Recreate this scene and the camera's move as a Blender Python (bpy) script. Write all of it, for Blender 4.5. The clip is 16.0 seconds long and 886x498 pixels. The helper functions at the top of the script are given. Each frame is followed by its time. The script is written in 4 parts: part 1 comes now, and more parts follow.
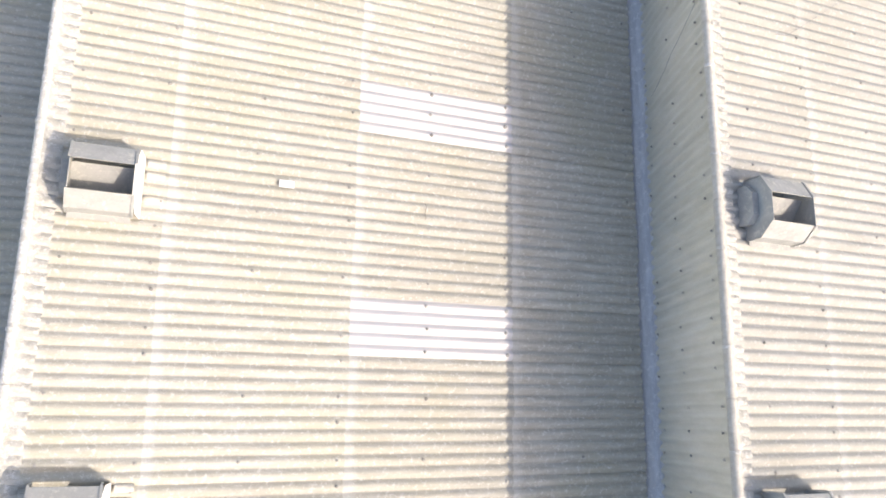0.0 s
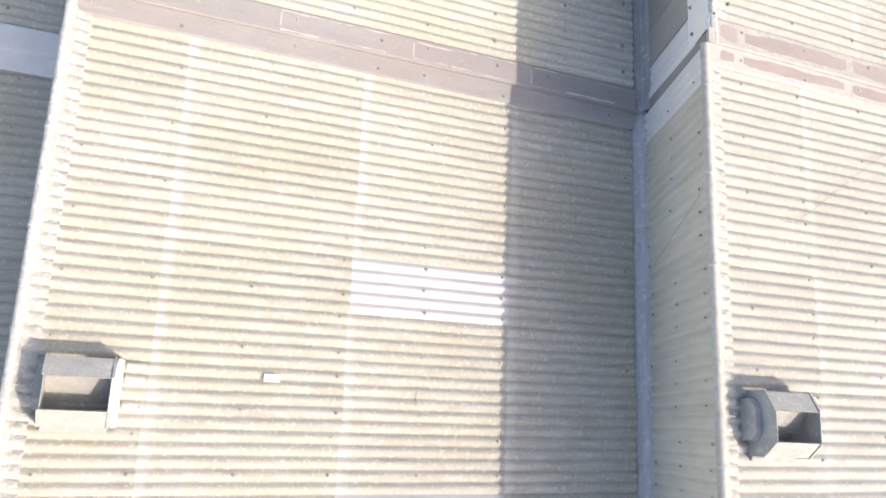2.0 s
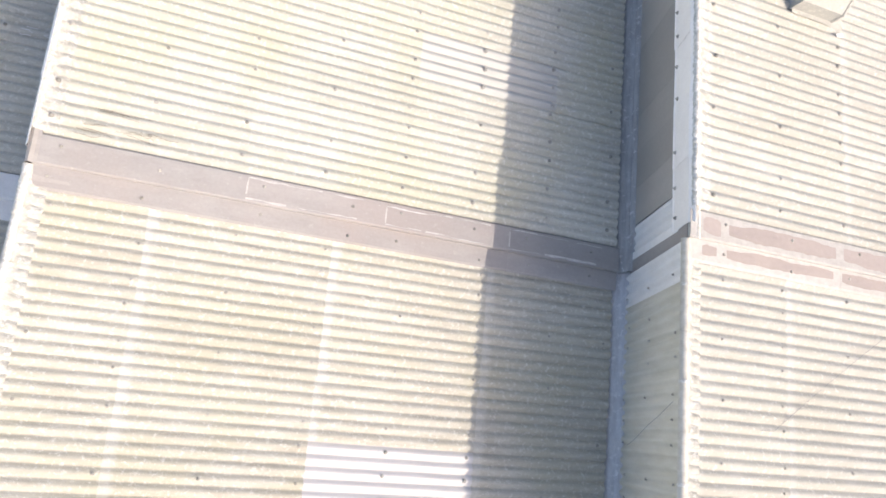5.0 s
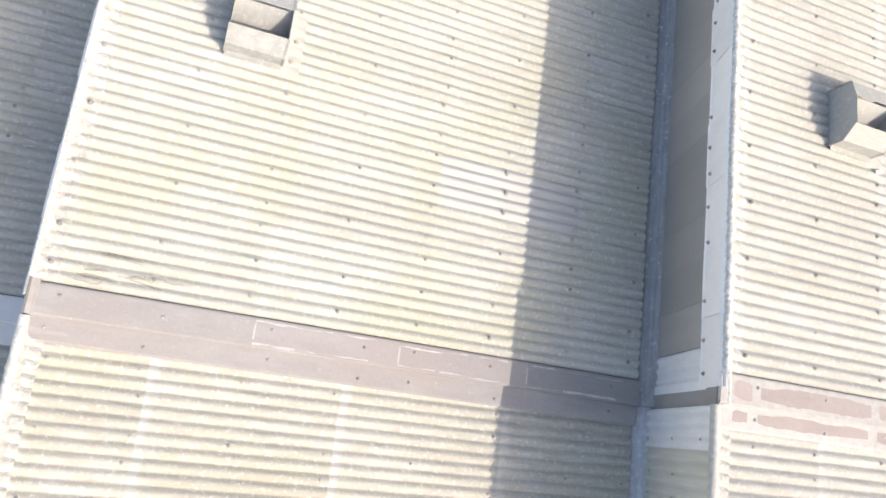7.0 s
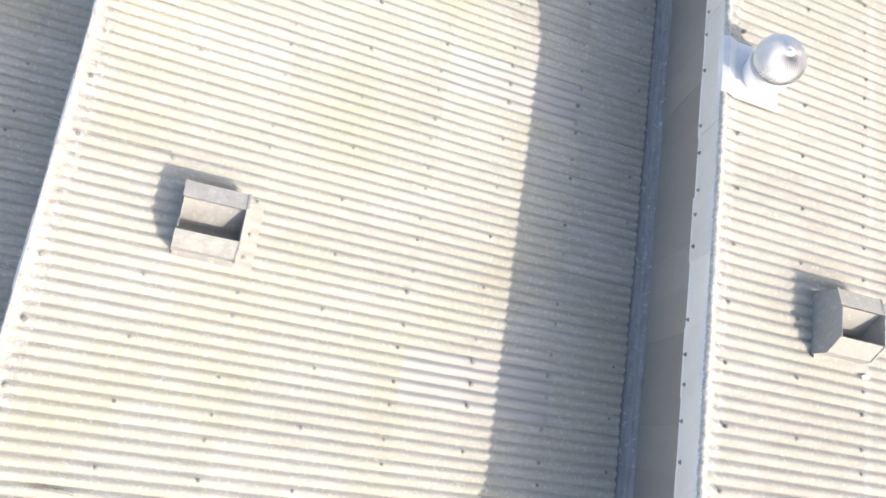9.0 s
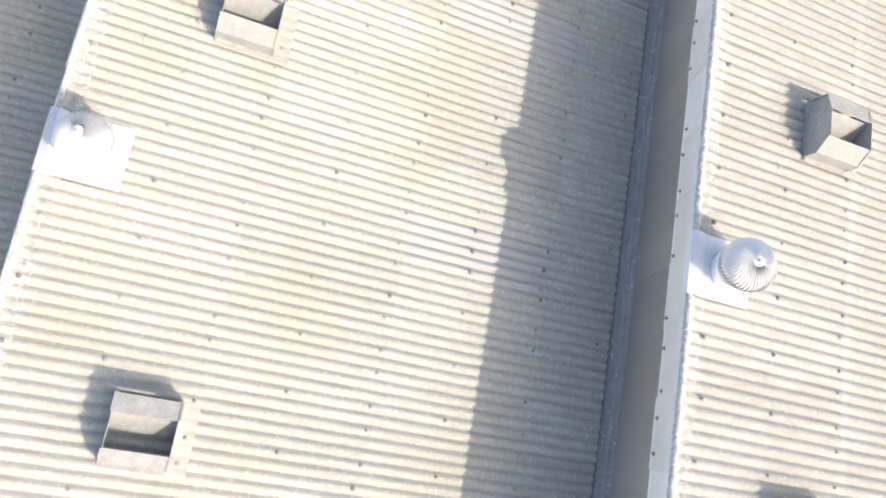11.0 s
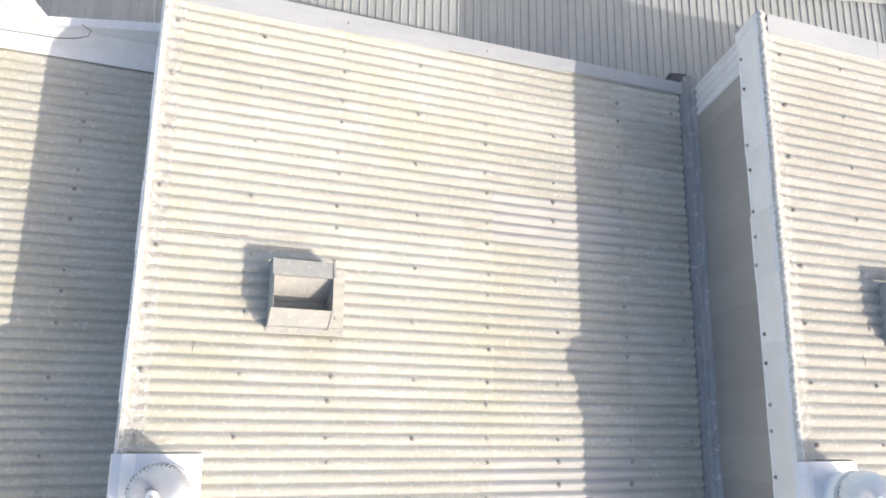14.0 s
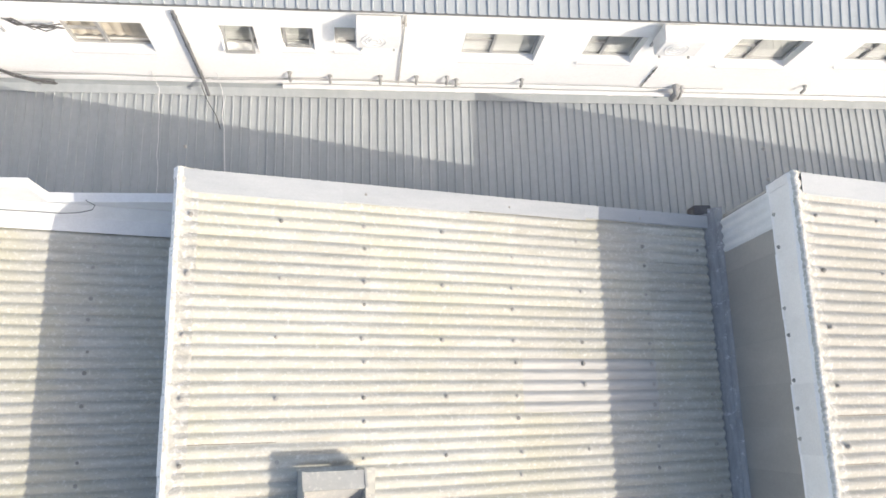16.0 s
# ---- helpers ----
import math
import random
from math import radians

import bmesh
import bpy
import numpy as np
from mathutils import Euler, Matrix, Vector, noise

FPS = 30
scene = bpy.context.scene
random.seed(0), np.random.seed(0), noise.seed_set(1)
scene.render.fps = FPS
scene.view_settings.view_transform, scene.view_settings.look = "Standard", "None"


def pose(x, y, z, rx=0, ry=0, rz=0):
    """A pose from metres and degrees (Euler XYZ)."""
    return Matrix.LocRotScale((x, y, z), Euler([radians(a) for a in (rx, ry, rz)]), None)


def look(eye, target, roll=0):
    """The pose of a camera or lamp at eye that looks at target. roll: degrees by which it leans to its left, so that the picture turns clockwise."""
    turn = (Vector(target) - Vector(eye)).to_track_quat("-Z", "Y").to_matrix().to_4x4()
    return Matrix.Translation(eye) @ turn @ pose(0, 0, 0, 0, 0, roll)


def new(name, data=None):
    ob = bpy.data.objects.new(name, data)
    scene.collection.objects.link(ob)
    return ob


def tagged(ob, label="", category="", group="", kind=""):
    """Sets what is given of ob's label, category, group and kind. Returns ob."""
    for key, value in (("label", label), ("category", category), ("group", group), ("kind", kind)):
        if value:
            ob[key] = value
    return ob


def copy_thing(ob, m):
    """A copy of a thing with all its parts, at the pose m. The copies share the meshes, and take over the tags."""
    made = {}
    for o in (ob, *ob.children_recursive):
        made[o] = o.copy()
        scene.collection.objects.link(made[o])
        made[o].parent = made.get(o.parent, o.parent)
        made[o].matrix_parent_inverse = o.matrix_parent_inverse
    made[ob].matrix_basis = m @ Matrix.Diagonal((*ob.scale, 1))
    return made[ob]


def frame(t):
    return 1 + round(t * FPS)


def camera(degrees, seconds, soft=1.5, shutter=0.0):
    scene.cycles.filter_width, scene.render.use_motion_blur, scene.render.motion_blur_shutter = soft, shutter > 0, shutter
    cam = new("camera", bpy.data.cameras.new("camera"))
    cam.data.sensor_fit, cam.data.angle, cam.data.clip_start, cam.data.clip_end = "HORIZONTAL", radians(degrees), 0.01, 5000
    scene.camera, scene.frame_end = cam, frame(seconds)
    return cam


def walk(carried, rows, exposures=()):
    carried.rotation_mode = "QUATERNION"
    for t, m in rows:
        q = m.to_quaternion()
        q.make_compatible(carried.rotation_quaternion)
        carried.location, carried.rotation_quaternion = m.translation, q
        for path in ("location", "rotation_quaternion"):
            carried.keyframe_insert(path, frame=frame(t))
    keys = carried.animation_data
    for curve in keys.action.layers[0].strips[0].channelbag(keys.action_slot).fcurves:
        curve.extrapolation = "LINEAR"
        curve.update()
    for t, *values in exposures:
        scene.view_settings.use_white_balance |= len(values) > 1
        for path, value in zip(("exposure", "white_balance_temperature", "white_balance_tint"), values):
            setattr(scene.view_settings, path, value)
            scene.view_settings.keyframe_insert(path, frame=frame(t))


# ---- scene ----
cam = camera(60.8, 16.0, soft=1.6)
METRES, EYE, TILT, LEAN, TURN = 19.1, 14.0, -77.5, -6.585, 0.91
ROWS = [
    (0.0, 0.0000, 0.0000, 0.0000, 0.00, 0.00, -0.00),
    (0.5, -0.0017, 0.0040, 0.0299, 0.07, 0.06, -0.46),
    (1.0, -0.0005, 0.0090, 0.0629, 0.23, 0.19, -0.71),
    (1.5, 0.0023, 0.0147, 0.0970, 0.29, 0.25, -0.84),
    (2.0, 0.0083, 0.0190, 0.1285, 0.48, 0.38, -1.33),
    (2.5, 0.0168, 0.0238, 0.1570, 0.69, 0.44, -1.82),
    (3.0, 0.0255, 0.0288, 0.1817, 0.76, 0.55, -2.31),
    (3.5, 0.0329, 0.0335, 0.2027, 0.84, 0.71, -2.77),
    (4.0, 0.0361, 0.0362, 0.2209, 0.90, 0.82, -3.22),
    (4.2, 0.0367, 0.0367, 0.2280, 0.97, 0.81, -3.39),
    (4.5, 0.0359, 0.0376, 0.2376, 1.00, 0.86, -3.66),
    (5.0, 0.0321, 0.0405, 0.2536, 1.06, 0.94, -4.10),
    (5.5, 0.0264, 0.0450, 0.2713, 1.12, 1.02, -4.54),
    (6.0, 0.0207, 0.0507, 0.2930, 1.17, 1.09, -4.99),
    (6.3, 0.0180, 0.0546, 0.3089, 1.21, 1.14, -5.26),
    (6.5, 0.0169, 0.0570, 0.3203, 1.27, 1.13, -5.39),
    (7.0, 0.0147, 0.0645, 0.3520, 1.38, 1.15, -5.80),
    (7.5, 0.0149, 0.0719, 0.3867, 1.48, 1.19, -5.98),
    (8.0, 0.0174, 0.0794, 0.4219, 1.60, 1.25, -6.35),
    (8.5, 0.0229, 0.0849, 0.4590, 1.74, 1.26, -6.72),
    (9.0, 0.0307, 0.0910, 0.4953, 1.87, 1.37, -7.08),
    (9.2, 0.0343, 0.0941, 0.5101, 1.91, 1.39, -7.18),
    (9.5, 0.0399, 0.0983, 0.5321, 1.99, 1.33, -7.38),
    (10.0, 0.0476, 0.1048, 0.5694, 2.12, 1.23, -7.72),
    (10.5, 0.0516, 0.1106, 0.6057, 2.25, 1.13, -8.05),
    (11.0, 0.0502, 0.1159, 0.6388, 2.39, 1.03, -8.39),
    (11.3, 0.0460, 0.1190, 0.6562, 2.46, 0.97, -8.59),
    (11.5, 0.0416, 0.1211, 0.6676, 2.48, 0.95, -8.74),
    (12.0, 0.0301, 0.1251, 0.6953, 2.57, 0.91, -9.05),
    (12.5, 0.0153, 0.1286, 0.7245, 2.39, 0.90, -8.37),
    (13.0, -0.0010, 0.1323, 0.7553, 2.19, 0.83, -7.91),
    (13.5, -0.0167, 0.1359, 0.7878, 1.53, 0.73, -4.09),
    (14.0, -0.0309, 0.1396, 0.8204, 0.78, 0.67, 0.33),
    (14.5, -0.0431, 0.1434, 0.8544, 0.23, 0.53, 3.10),
    (15.0, -0.0519, 0.1488, 0.8896, 0.08, 0.35, 2.99),
    (15.5, -0.0552, 0.1549, 0.9226, 0.10, 0.37, 2.68),
    (16.0, -0.0548, 0.1616, 0.9564, 0.08, 0.25, 2.36),
]
walk(cam, [(t, pose(0, 0, EYE, TILT, LEAN, TURN) @ pose(METRES * x, METRES * y, METRES * z, 90 + pitch, roll, yaw)) for t, x, y, z, yaw, pitch, roll in ROWS],
     exposures=((0.0, 0.93, 7400, 14), (4.0, 0.94, 7400, 14), (8.5, 0.89, 7300, 12), (12.5, 0.86, 7300, 12), (14.5, 0.81, 7300, 11), (16.0, 0.80, 7250, 10)))

# ---------------------------------------------------------------- light
SUN_TO = Vector((1.22, -0.80, 1.0)).normalized()
world = bpy.data.worlds.new("sky")
scene.world = world
world.use_nodes = True
wn = world.node_tree
wn.nodes.clear()
sky = wn.nodes.new("ShaderNodeTexSky")
sky.sky_type, sky.sun_disc = "NISHITA", False
sky.sun_elevation = math.asin(SUN_TO.z)
sky.sun_rotation = math.atan2(SUN_TO.x, SUN_TO.y)
sky.air_density, sky.dust_density = 1.0, 2.2
bg = wn.nodes.new("ShaderNodeBackground")
bg.inputs["Strength"].default_value = 0.15
wo = wn.nodes.new("ShaderNodeOutputWorld")
wn.links.new(sky.outputs[0], bg.inputs[0])
wn.links.new(bg.outputs[0], wo.inputs[0])
sun_data = bpy.data.lights.new("sun", "SUN")
sun_data.energy, sun_data.angle, sun_data.color = 2.0, radians(0.3), (0.92, 0.884, 0.832)
sun = new("sun", sun_data)
sun.matrix_world = look(SUN_TO * 60, (0, 0, 0))

# ---------------------------------------------------------------- materials


def surf(name, c1, c2, rough=0.8, scale=6.0, stretch=(1, 1, 1), spots=None, fine=60.0, bump=0.3, depth=0.004,
         metallic=0.0, vary=0.06, spec=0.3, spot_at=0.66, local=False, streak=None, lap=None, grime=None):
    """A weathered surface: two tones at one scale, spots at another, grain in relief, and a random tone for each object."""
    m = bpy.data.materials.new(name)
    m.use_nodes = True
    nt = m.node_tree
    nd, ln = nt.nodes, nt.links
    bsdf = nd["Principled BSDF"]
    if local:
        place = nd.new("ShaderNodeTexCoord").outputs["Object"]
    else:
        place = nd.new("ShaderNodeNewGeometry").outputs["Position"]
    mp = nd.new("ShaderNodeMapping")
    mp.inputs["Scale"].default_value = stretch
    ln.new(place, mp.inputs["Vector"])

    def noise_of(vec, sc, detail, rough_=0.6):
        n = nd.new("ShaderNodeTexNoise")
        n.inputs["Scale"].default_value, n.inputs["Detail"].default_value = sc, detail
        n.inputs["Roughness"].default_value = rough_
        ln.new(vec, n.inputs["Vector"])
        return n.outputs["Fac"]

    def ramp(fac, lo, hi):
        r = nd.new("ShaderNodeMapRange")
        r.inputs["From Min"].default_value, r.inputs["From Max"].default_value = lo, hi
        ln.new(fac, r.inputs["Value"])
        return r.outputs["Result"]

    def mix(fac, a, b):
        x = nd.new("ShaderNodeMix")
        x.data_type = "RGBA"
        ln.new(fac, x.inputs["Factor"])
        for sock, val in ((x.inputs[6], a), (x.inputs[7], b)):
            if isinstance(val, tuple):
                sock.default_value = (*val, 1)
            else:
                ln.new(val, sock)
        return x.outputs[2]

    big = noise_of(mp.outputs[0], scale, 5.0)
    col = mix(ramp(big, 0.36, 0.64), c1, c2)
    grain = noise_of(place, fine, 4.0, 0.7)
    if streak:
        wide = noise_of(place, 0.55, 3.0)
        col = mix(ramp(wide, 0.47, 0.66), col, streak)
    if lap:                                               # bleached band below each lap, ragged along its edge
        own = nd.new("ShaderNodeTexCoord").outputs["Object"]
        sep = nd.new("ShaderNodeSeparateXYZ")
        ln.new(own, sep.inputs[0])
        wob = nd.new("ShaderNodeMath")
        wob.operation = "MULTIPLY_ADD"
        wob.inputs[1].default_value = 0.32
        ln.new(noise_of(place, 5.0, 4.0), wob.inputs[0])
        ln.new(sep.outputs["X"], wob.inputs[2])
        fade = ramp(wob.outputs[0], 0.45, 0.35)
        fm = nd.new("ShaderNodeMath")
        fm.operation = "MULTIPLY"
        fm.inputs[1].default_value = 0.48
        ln.new(fade, fm.inputs[0])
        col = mix(fm.outputs[0], col, lap)
    if spots:
        dots = noise_of(place, fine * 0.45, 5.0, 0.75)
        col = mix(ramp(dots, spot_at - 0.03, spot_at + 0.10), col, spots)
    if grime:
        specks = noise_of(place, fine * 0.8, 6.0, 0.8)
        col = mix(ramp(specks, 0.60, 0.70), col, grime)
    hsv = nd.new("ShaderNodeHueSaturation")
    rnd = nd.new("ShaderNodeObjectInfo").outputs["Random"]
    sc = nd.new("ShaderNodeMath")
    sc.operation = "MULTIPLY_ADD"
    sc.inputs[1].default_value, sc.inputs[2].default_value = vary * 2, 1 - vary
    ln.new(rnd, sc.inputs[0])
    gm = nd.new("ShaderNodeMath")
    gm.operation = "MULTIPLY_ADD"
    gm.inputs[1].default_value, gm.inputs[2].default_value = 0.22, 0.89
    ln.new(grain, gm.inputs[0])
    both = nd.new("ShaderNodeMath")
    both.operation = "MULTIPLY"
    ln.new(sc.outputs[0], both.inputs[0])
    ln.new(gm.outputs[0], both.inputs[1])
    ln.new(both.outputs[0], hsv.inputs["Value"])
    ln.new(col, hsv.inputs["Color"])
    ln.new(hsv.outputs[0], bsdf.inputs["Base Color"])
    rr = nd.new("ShaderNodeMath")
    rr.operation = "MULTIPLY_ADD"
    rr.inputs[1].default_value, rr.inputs[2].default_value = 0.3, max(0.02, rough - 0.15)
    ln.new(big, rr.inputs[0])
    ln.new(rr.outputs[0], bsdf.inputs["Roughness"])
    bsdf.inputs["Metallic"].default_value = metallic
    bsdf.inputs["Specular IOR Level"].default_value = spec
    bp = nd.new("ShaderNodeBump")
    bp.inputs["Strength"].default_value, bp.inputs["Distance"].default_value = bump, depth
    rough_h = nd.new("ShaderNodeMath")
    rough_h.operation = "MULTIPLY_ADD"
    rough_h.inputs[1].default_value = 1.2
    ln.new(noise_of(place, fine * 0.5, 4.0, 0.6), rough_h.inputs[0])
    ln.new(grain, rough_h.inputs[2])
    ln.new(rough_h.outputs[0], bp.inputs["Height"])
    ln.new(bp.outputs[0], bsdf.inputs["Normal"])
    return m


CREAM = surf("cement_sheet_lichen", (0.445, 0.42, 0.362), (0.545, 0.525, 0.468), 0.9, 5.0, (0.3, 2.2, 1), (0.66, 0.645, 0.60), 36, 0.6, 0.010, streak=(0.48, 0.455, 0.372), lap=(0.68, 0.668, 0.635), spot_at=0.56, grime=(0.36, 0.335, 0.275), vary=0.055)
PALE = surf("cement_sheet_pale", (0.485, 0.472, 0.415), (0.565, 0.555, 0.508), 0.9, 5.0, (0.3, 2.2, 1), (0.665, 0.655, 0.61), 36, 0.6, 0.010, streak=(0.515, 0.498, 0.41), spot_at=0.56, grime=(0.40, 0.385, 0.32), vary=0.055)
DRAB = surf("cement_sheet_drab", (0.425, 0.413, 0.377), (0.502, 0.492, 0.459), 0.92, 5.0, (0.4, 2.0, 1), (0.605, 0.593, 0.56), 36, 0.6, 0.010, streak=(0.432, 0.42, 0.378), lap=(0.57, 0.558, 0.535), spot_at=0.57, grime=(0.35, 0.33, 0.29), vary=0.055)
FIBRE = surf("fibreglass_sheet", (0.585, 0.565, 0.56), (0.64, 0.62, 0.615), 0.5, 4.0, (0.4, 2, 1), None, 70, 0.15, 0.002, spec=0.5)
FIBRE2 = surf("old_fibreglass_sheet", (0.48, 0.474, 0.45), (0.55, 0.54, 0.515), 0.55, 4.0, (0.4, 2, 1), None, 70, 0.2, 0.003, spec=0.4)
RIDGE = surf("ridge_cement", (0.48, 0.475, 0.44), (0.66, 0.652, 0.625), 0.85, 11.0, (1, 1, 1), (0.78, 0.77, 0.755), 40, 0.8, 0.014, spot_at=0.52, streak=(0.62, 0.615, 0.57), grime=(0.40, 0.39, 0.34))
RIDGE_APRON = surf("ridge_apron_cement", (0.42, 0.41, 0.375), (0.56, 0.548, 0.51), 0.9, 9.0, (1, 1, 1), (0.70, 0.69, 0.67), 30, 0.9, 0.014, spot_at=0.54, grime=(0.32, 0.31, 0.27))
MORTAR = surf("ridge_mortar", (0.62, 0.60, 0.55), (0.53, 0.505, 0.45), 0.9, 14.0, (1, 1, 1), (0.52, 0.5, 0.46), 60, 0.7, 0.01)
BROWN = surf("brown_flashing", (0.325, 0.31, 0.305), (0.37, 0.352, 0.345), 0.7, 2.5, (0.6, 2, 1), (0.44, 0.42, 0.41), 24, 0.25, 0.004, spot_at=0.64, streak=(0.345, 0.312, 0.30), grime=(0.29, 0.275, 0.268))
PEELED = surf("peeled_flashing", (0.355, 0.308, 0.295), (0.395, 0.342, 0.325), 0.75, 2.0, (0.6, 2, 1), (0.62, 0.56, 0.53), 14, 0.3, 0.004, spot_at=0.68)
SEAL = surf("sealant", (0.495, 0.48, 0.465), (0.44, 0.42, 0.405), 0.7, 9.0, spots=(0.56, 0.54, 0.52), fine=30, bump=0.6, depth=0.008)
FADED = surf("faded_brown_flashing", (0.362, 0.34, 0.332), (0.408, 0.384, 0.375), 0.7, 2.5, (0.6, 2, 1), (0.50, 0.465, 0.45), 24, 0.25, 0.004, spot_at=0.64, streak=(0.385, 0.345, 0.332), grime=(0.33, 0.308, 0.30))
WASHED = surf("washed_flashing", (0.50, 0.485, 0.475), (0.60, 0.585, 0.575), 0.75, 6.0, (0.5, 2, 1), (0.44, 0.42, 0.41), 30, 0.25, 0.004, spot_at=0.52)
ZINC = surf("weathered_zinc", (0.36, 0.362, 0.355), (0.455, 0.457, 0.445), 0.7, 5.0, (1, 1, 1), (0.55, 0.54, 0.49), 26, 0.3, 0.003, metallic=0.05, spec=0.3, spot_at=0.57, streak=(0.42, 0.415, 0.39), grime=(0.31, 0.31, 0.30))
BRIGHT = surf("bright_aluminium", (0.88, 0.885, 0.90), (0.93, 0.93, 0.94), 0.4, 6.0, fine=80, bump=0.1, depth=0.002, metallic=0.08, vary=0.02, spec=0.6)
PLATE = surf("painted_metal_base", (0.78, 0.79, 0.83), (0.72, 0.73, 0.77), 0.42, 4.0, fine=60, bump=0.15, depth=0.002, metallic=0.2, spec=0.5)
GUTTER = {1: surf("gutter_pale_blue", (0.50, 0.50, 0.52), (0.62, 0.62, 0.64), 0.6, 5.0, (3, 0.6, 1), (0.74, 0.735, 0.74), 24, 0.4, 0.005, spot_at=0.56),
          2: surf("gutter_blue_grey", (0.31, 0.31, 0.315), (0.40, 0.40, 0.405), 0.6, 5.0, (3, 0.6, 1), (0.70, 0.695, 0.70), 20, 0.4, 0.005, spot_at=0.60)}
WHITE = surf("white_paint", (0.76, 0.76, 0.76), (0.82, 0.82, 0.82), 0.6, 3.0, spots=(0.7, 0.68, 0.64), fine=40, bump=0.25, depth=0.003, vary=0.03)
BARGE = surf("pale_barge_metal", (0.40, 0.42, 0.438), (0.455, 0.472, 0.485), 0.55, 2.0, (0.4, 2, 1), None, 40, 0.15, 0.002, spec=0.4)
APRON = surf("apron_white", (0.87, 0.85, 0.84), (0.92, 0.90, 0.89), 0.65, 2.0, spots=(0.5, 0.49, 0.46), fine=30, bump=0.25, depth=0.003, spot_at=0.7)
CLAD = surf("upright_cement_sheet", (0.61, 0.59, 0.51), (0.68, 0.66, 0.59), 0.9, 3.0, (1, 2, 0.5), (0.52, 0.5, 0.46), 40, 0.5, 0.005)
PANEL = surf("dull_glazing", (0.36, 0.343, 0.322), (0.395, 0.378, 0.355), 0.5, 2.0, (1, 1.5, 0.5), (0.33, 0.33, 0.31), 20, 0.2, 0.003, vary=0.09)
BOLT = surf("rusty_bolt", (0.31, 0.295, 0.275), (0.45, 0.43, 0.395), 0.7, 60.0, fine=200, bump=0.4, depth=0.002, vary=0.3)
GREYROOF = surf("grey_metal_roof", (0.415, 0.445, 0.46), (0.475, 0.503, 0.515), 0.6, 1.4, (2.5, 0.3, 1), (0.64, 0.645, 0.65), 9, 0.15, 0.002, metallic=0.0, spec=0.25, spot_at=0.7)
RIBDARK = surf("grey_metal_seam", (0.15, 0.155, 0.165), (0.19, 0.195, 0.205), 0.6, 3.0, fine=40, bump=0.1)
FACADE = surf("white_plaster", (0.90, 0.90, 0.90), (0.93, 0.93, 0.93), 0.85, 1.2, (1, 1, 0.5), (0.84, 0.83, 0.81), 25, 0.4, 0.005, spot_at=0.7)
FRAME = surf("window_aluminium", (0.40, 0.40, 0.395), (0.46, 0.46, 0.455), 0.5, 8.0, fine=60, bump=0.1, metallic=0.3)
CABLE = surf("black_cable", (0.085, 0.085, 0.088), (0.13, 0.13, 0.13), 0.6, 20.0, fine=90, bump=0.2)
PIPE = surf("grey_pipe", (0.40, 0.395, 0.39), (0.47, 0.465, 0.46), 0.6, 6.0, fine=60, bump=0.2)
DARKPIPE = surf("dark_pipe", (0.30, 0.30, 0.30), (0.35, 0.35, 0.345), 0.6, 6.0, fine=60, bump=0.2)
PALEWIRE = surf("pale_cable", (0.75, 0.75, 0.75), (0.7, 0.7, 0.7), 0.6, 10.0, fine=60, bump=0.1)
DARKBOX = surf("dark_metal", (0.10, 0.10, 0.105), (0.14, 0.14, 0.145), 0.6, 6.0, fine=60, bump=0.2)
GROUND = surf("concrete_yard", (0.20, 0.195, 0.185), (0.27, 0.265, 0.25), 0.9, 0.4, spots=(0.15, 0.15, 0.14), fine=12, bump=0.3, depth=0.01)
WALLM = surf("wall_plaster", (0.55, 0.53, 0.49), (0.62, 0.6, 0.56), 0.9, 1.0, fine=30, bump=0.3)
ROOM = surf("room_paint", (0.62, 0.55, 0.45), (0.70, 0.63, 0.53), 0.85, 0.8, fine=20, bump=0.1)
BLIND = surf("pale_blind", (0.52, 0.53, 0.52), (0.60, 0.605, 0.595), 0.7, 2.0, fine=30, bump=0.1)
SOAK = surf("soaker_sheet", (0.46, 0.45, 0.41), (0.53, 0.52, 0.48), 0.7, 5.0, spots=(0.6, 0.59, 0.55), fine=40, bump=0.4, depth=0.006)
CRACK = surf("crack_bitumen", (0.20, 0.185, 0.165), (0.36, 0.335, 0.285), 0.9, 30.0, fine=120, bump=0.6)

GLASS = bpy.data.materials.new("window_glass")
GLASS.use_nodes = True
gb = GLASS.node_tree.nodes["Principled BSDF"]
gb.inputs["Base Color"].default_value = (0.95, 0.96, 0.955, 1)
gb.inputs["Roughness"].default_value = 0.03
gb.inputs["Transmission Weight"].default_value = 1.0
gb.inputs["IOR"].default_value = 1.45

# ---------------------------------------------------------------- mesh helpers


def mesh_of(name, bm, material, smooth=False):
    me = bpy.data.meshes.new(name)
    bmesh.ops.recalc_face_normals(bm, faces=bm.faces)
    bm.to_mesh(me)
    bm.free()
    me.materials.append(material)
    if smooth:
        for p in me.polygons:
            p.use_smooth = True
        me.set_sharp_from_angle(angle=radians(40))
    return me


def part(name, bm, material, parent, label="", smooth=False):
    ob = new(name, mesh_of(name, bm, material, smooth))
    ob.parent = parent
    return tagged(ob, label)


def put(name, me, parent, m):
    ob = new(name, me)
    ob.parent = parent
    ob.matrix_basis = m
    return ob


def thing(name, m, label, category, group="", kind=""):
    ob = new(name)
    ob.empty_display_size = 0.1
    ob.matrix_basis = m
    return tagged(ob, label, category, group, kind)


def solid(name, bm, material, label, category, kind="", group="", smooth=False):
    return tagged(new(name, mesh_of(name, bm, material, smooth)), label, category, group, kind)


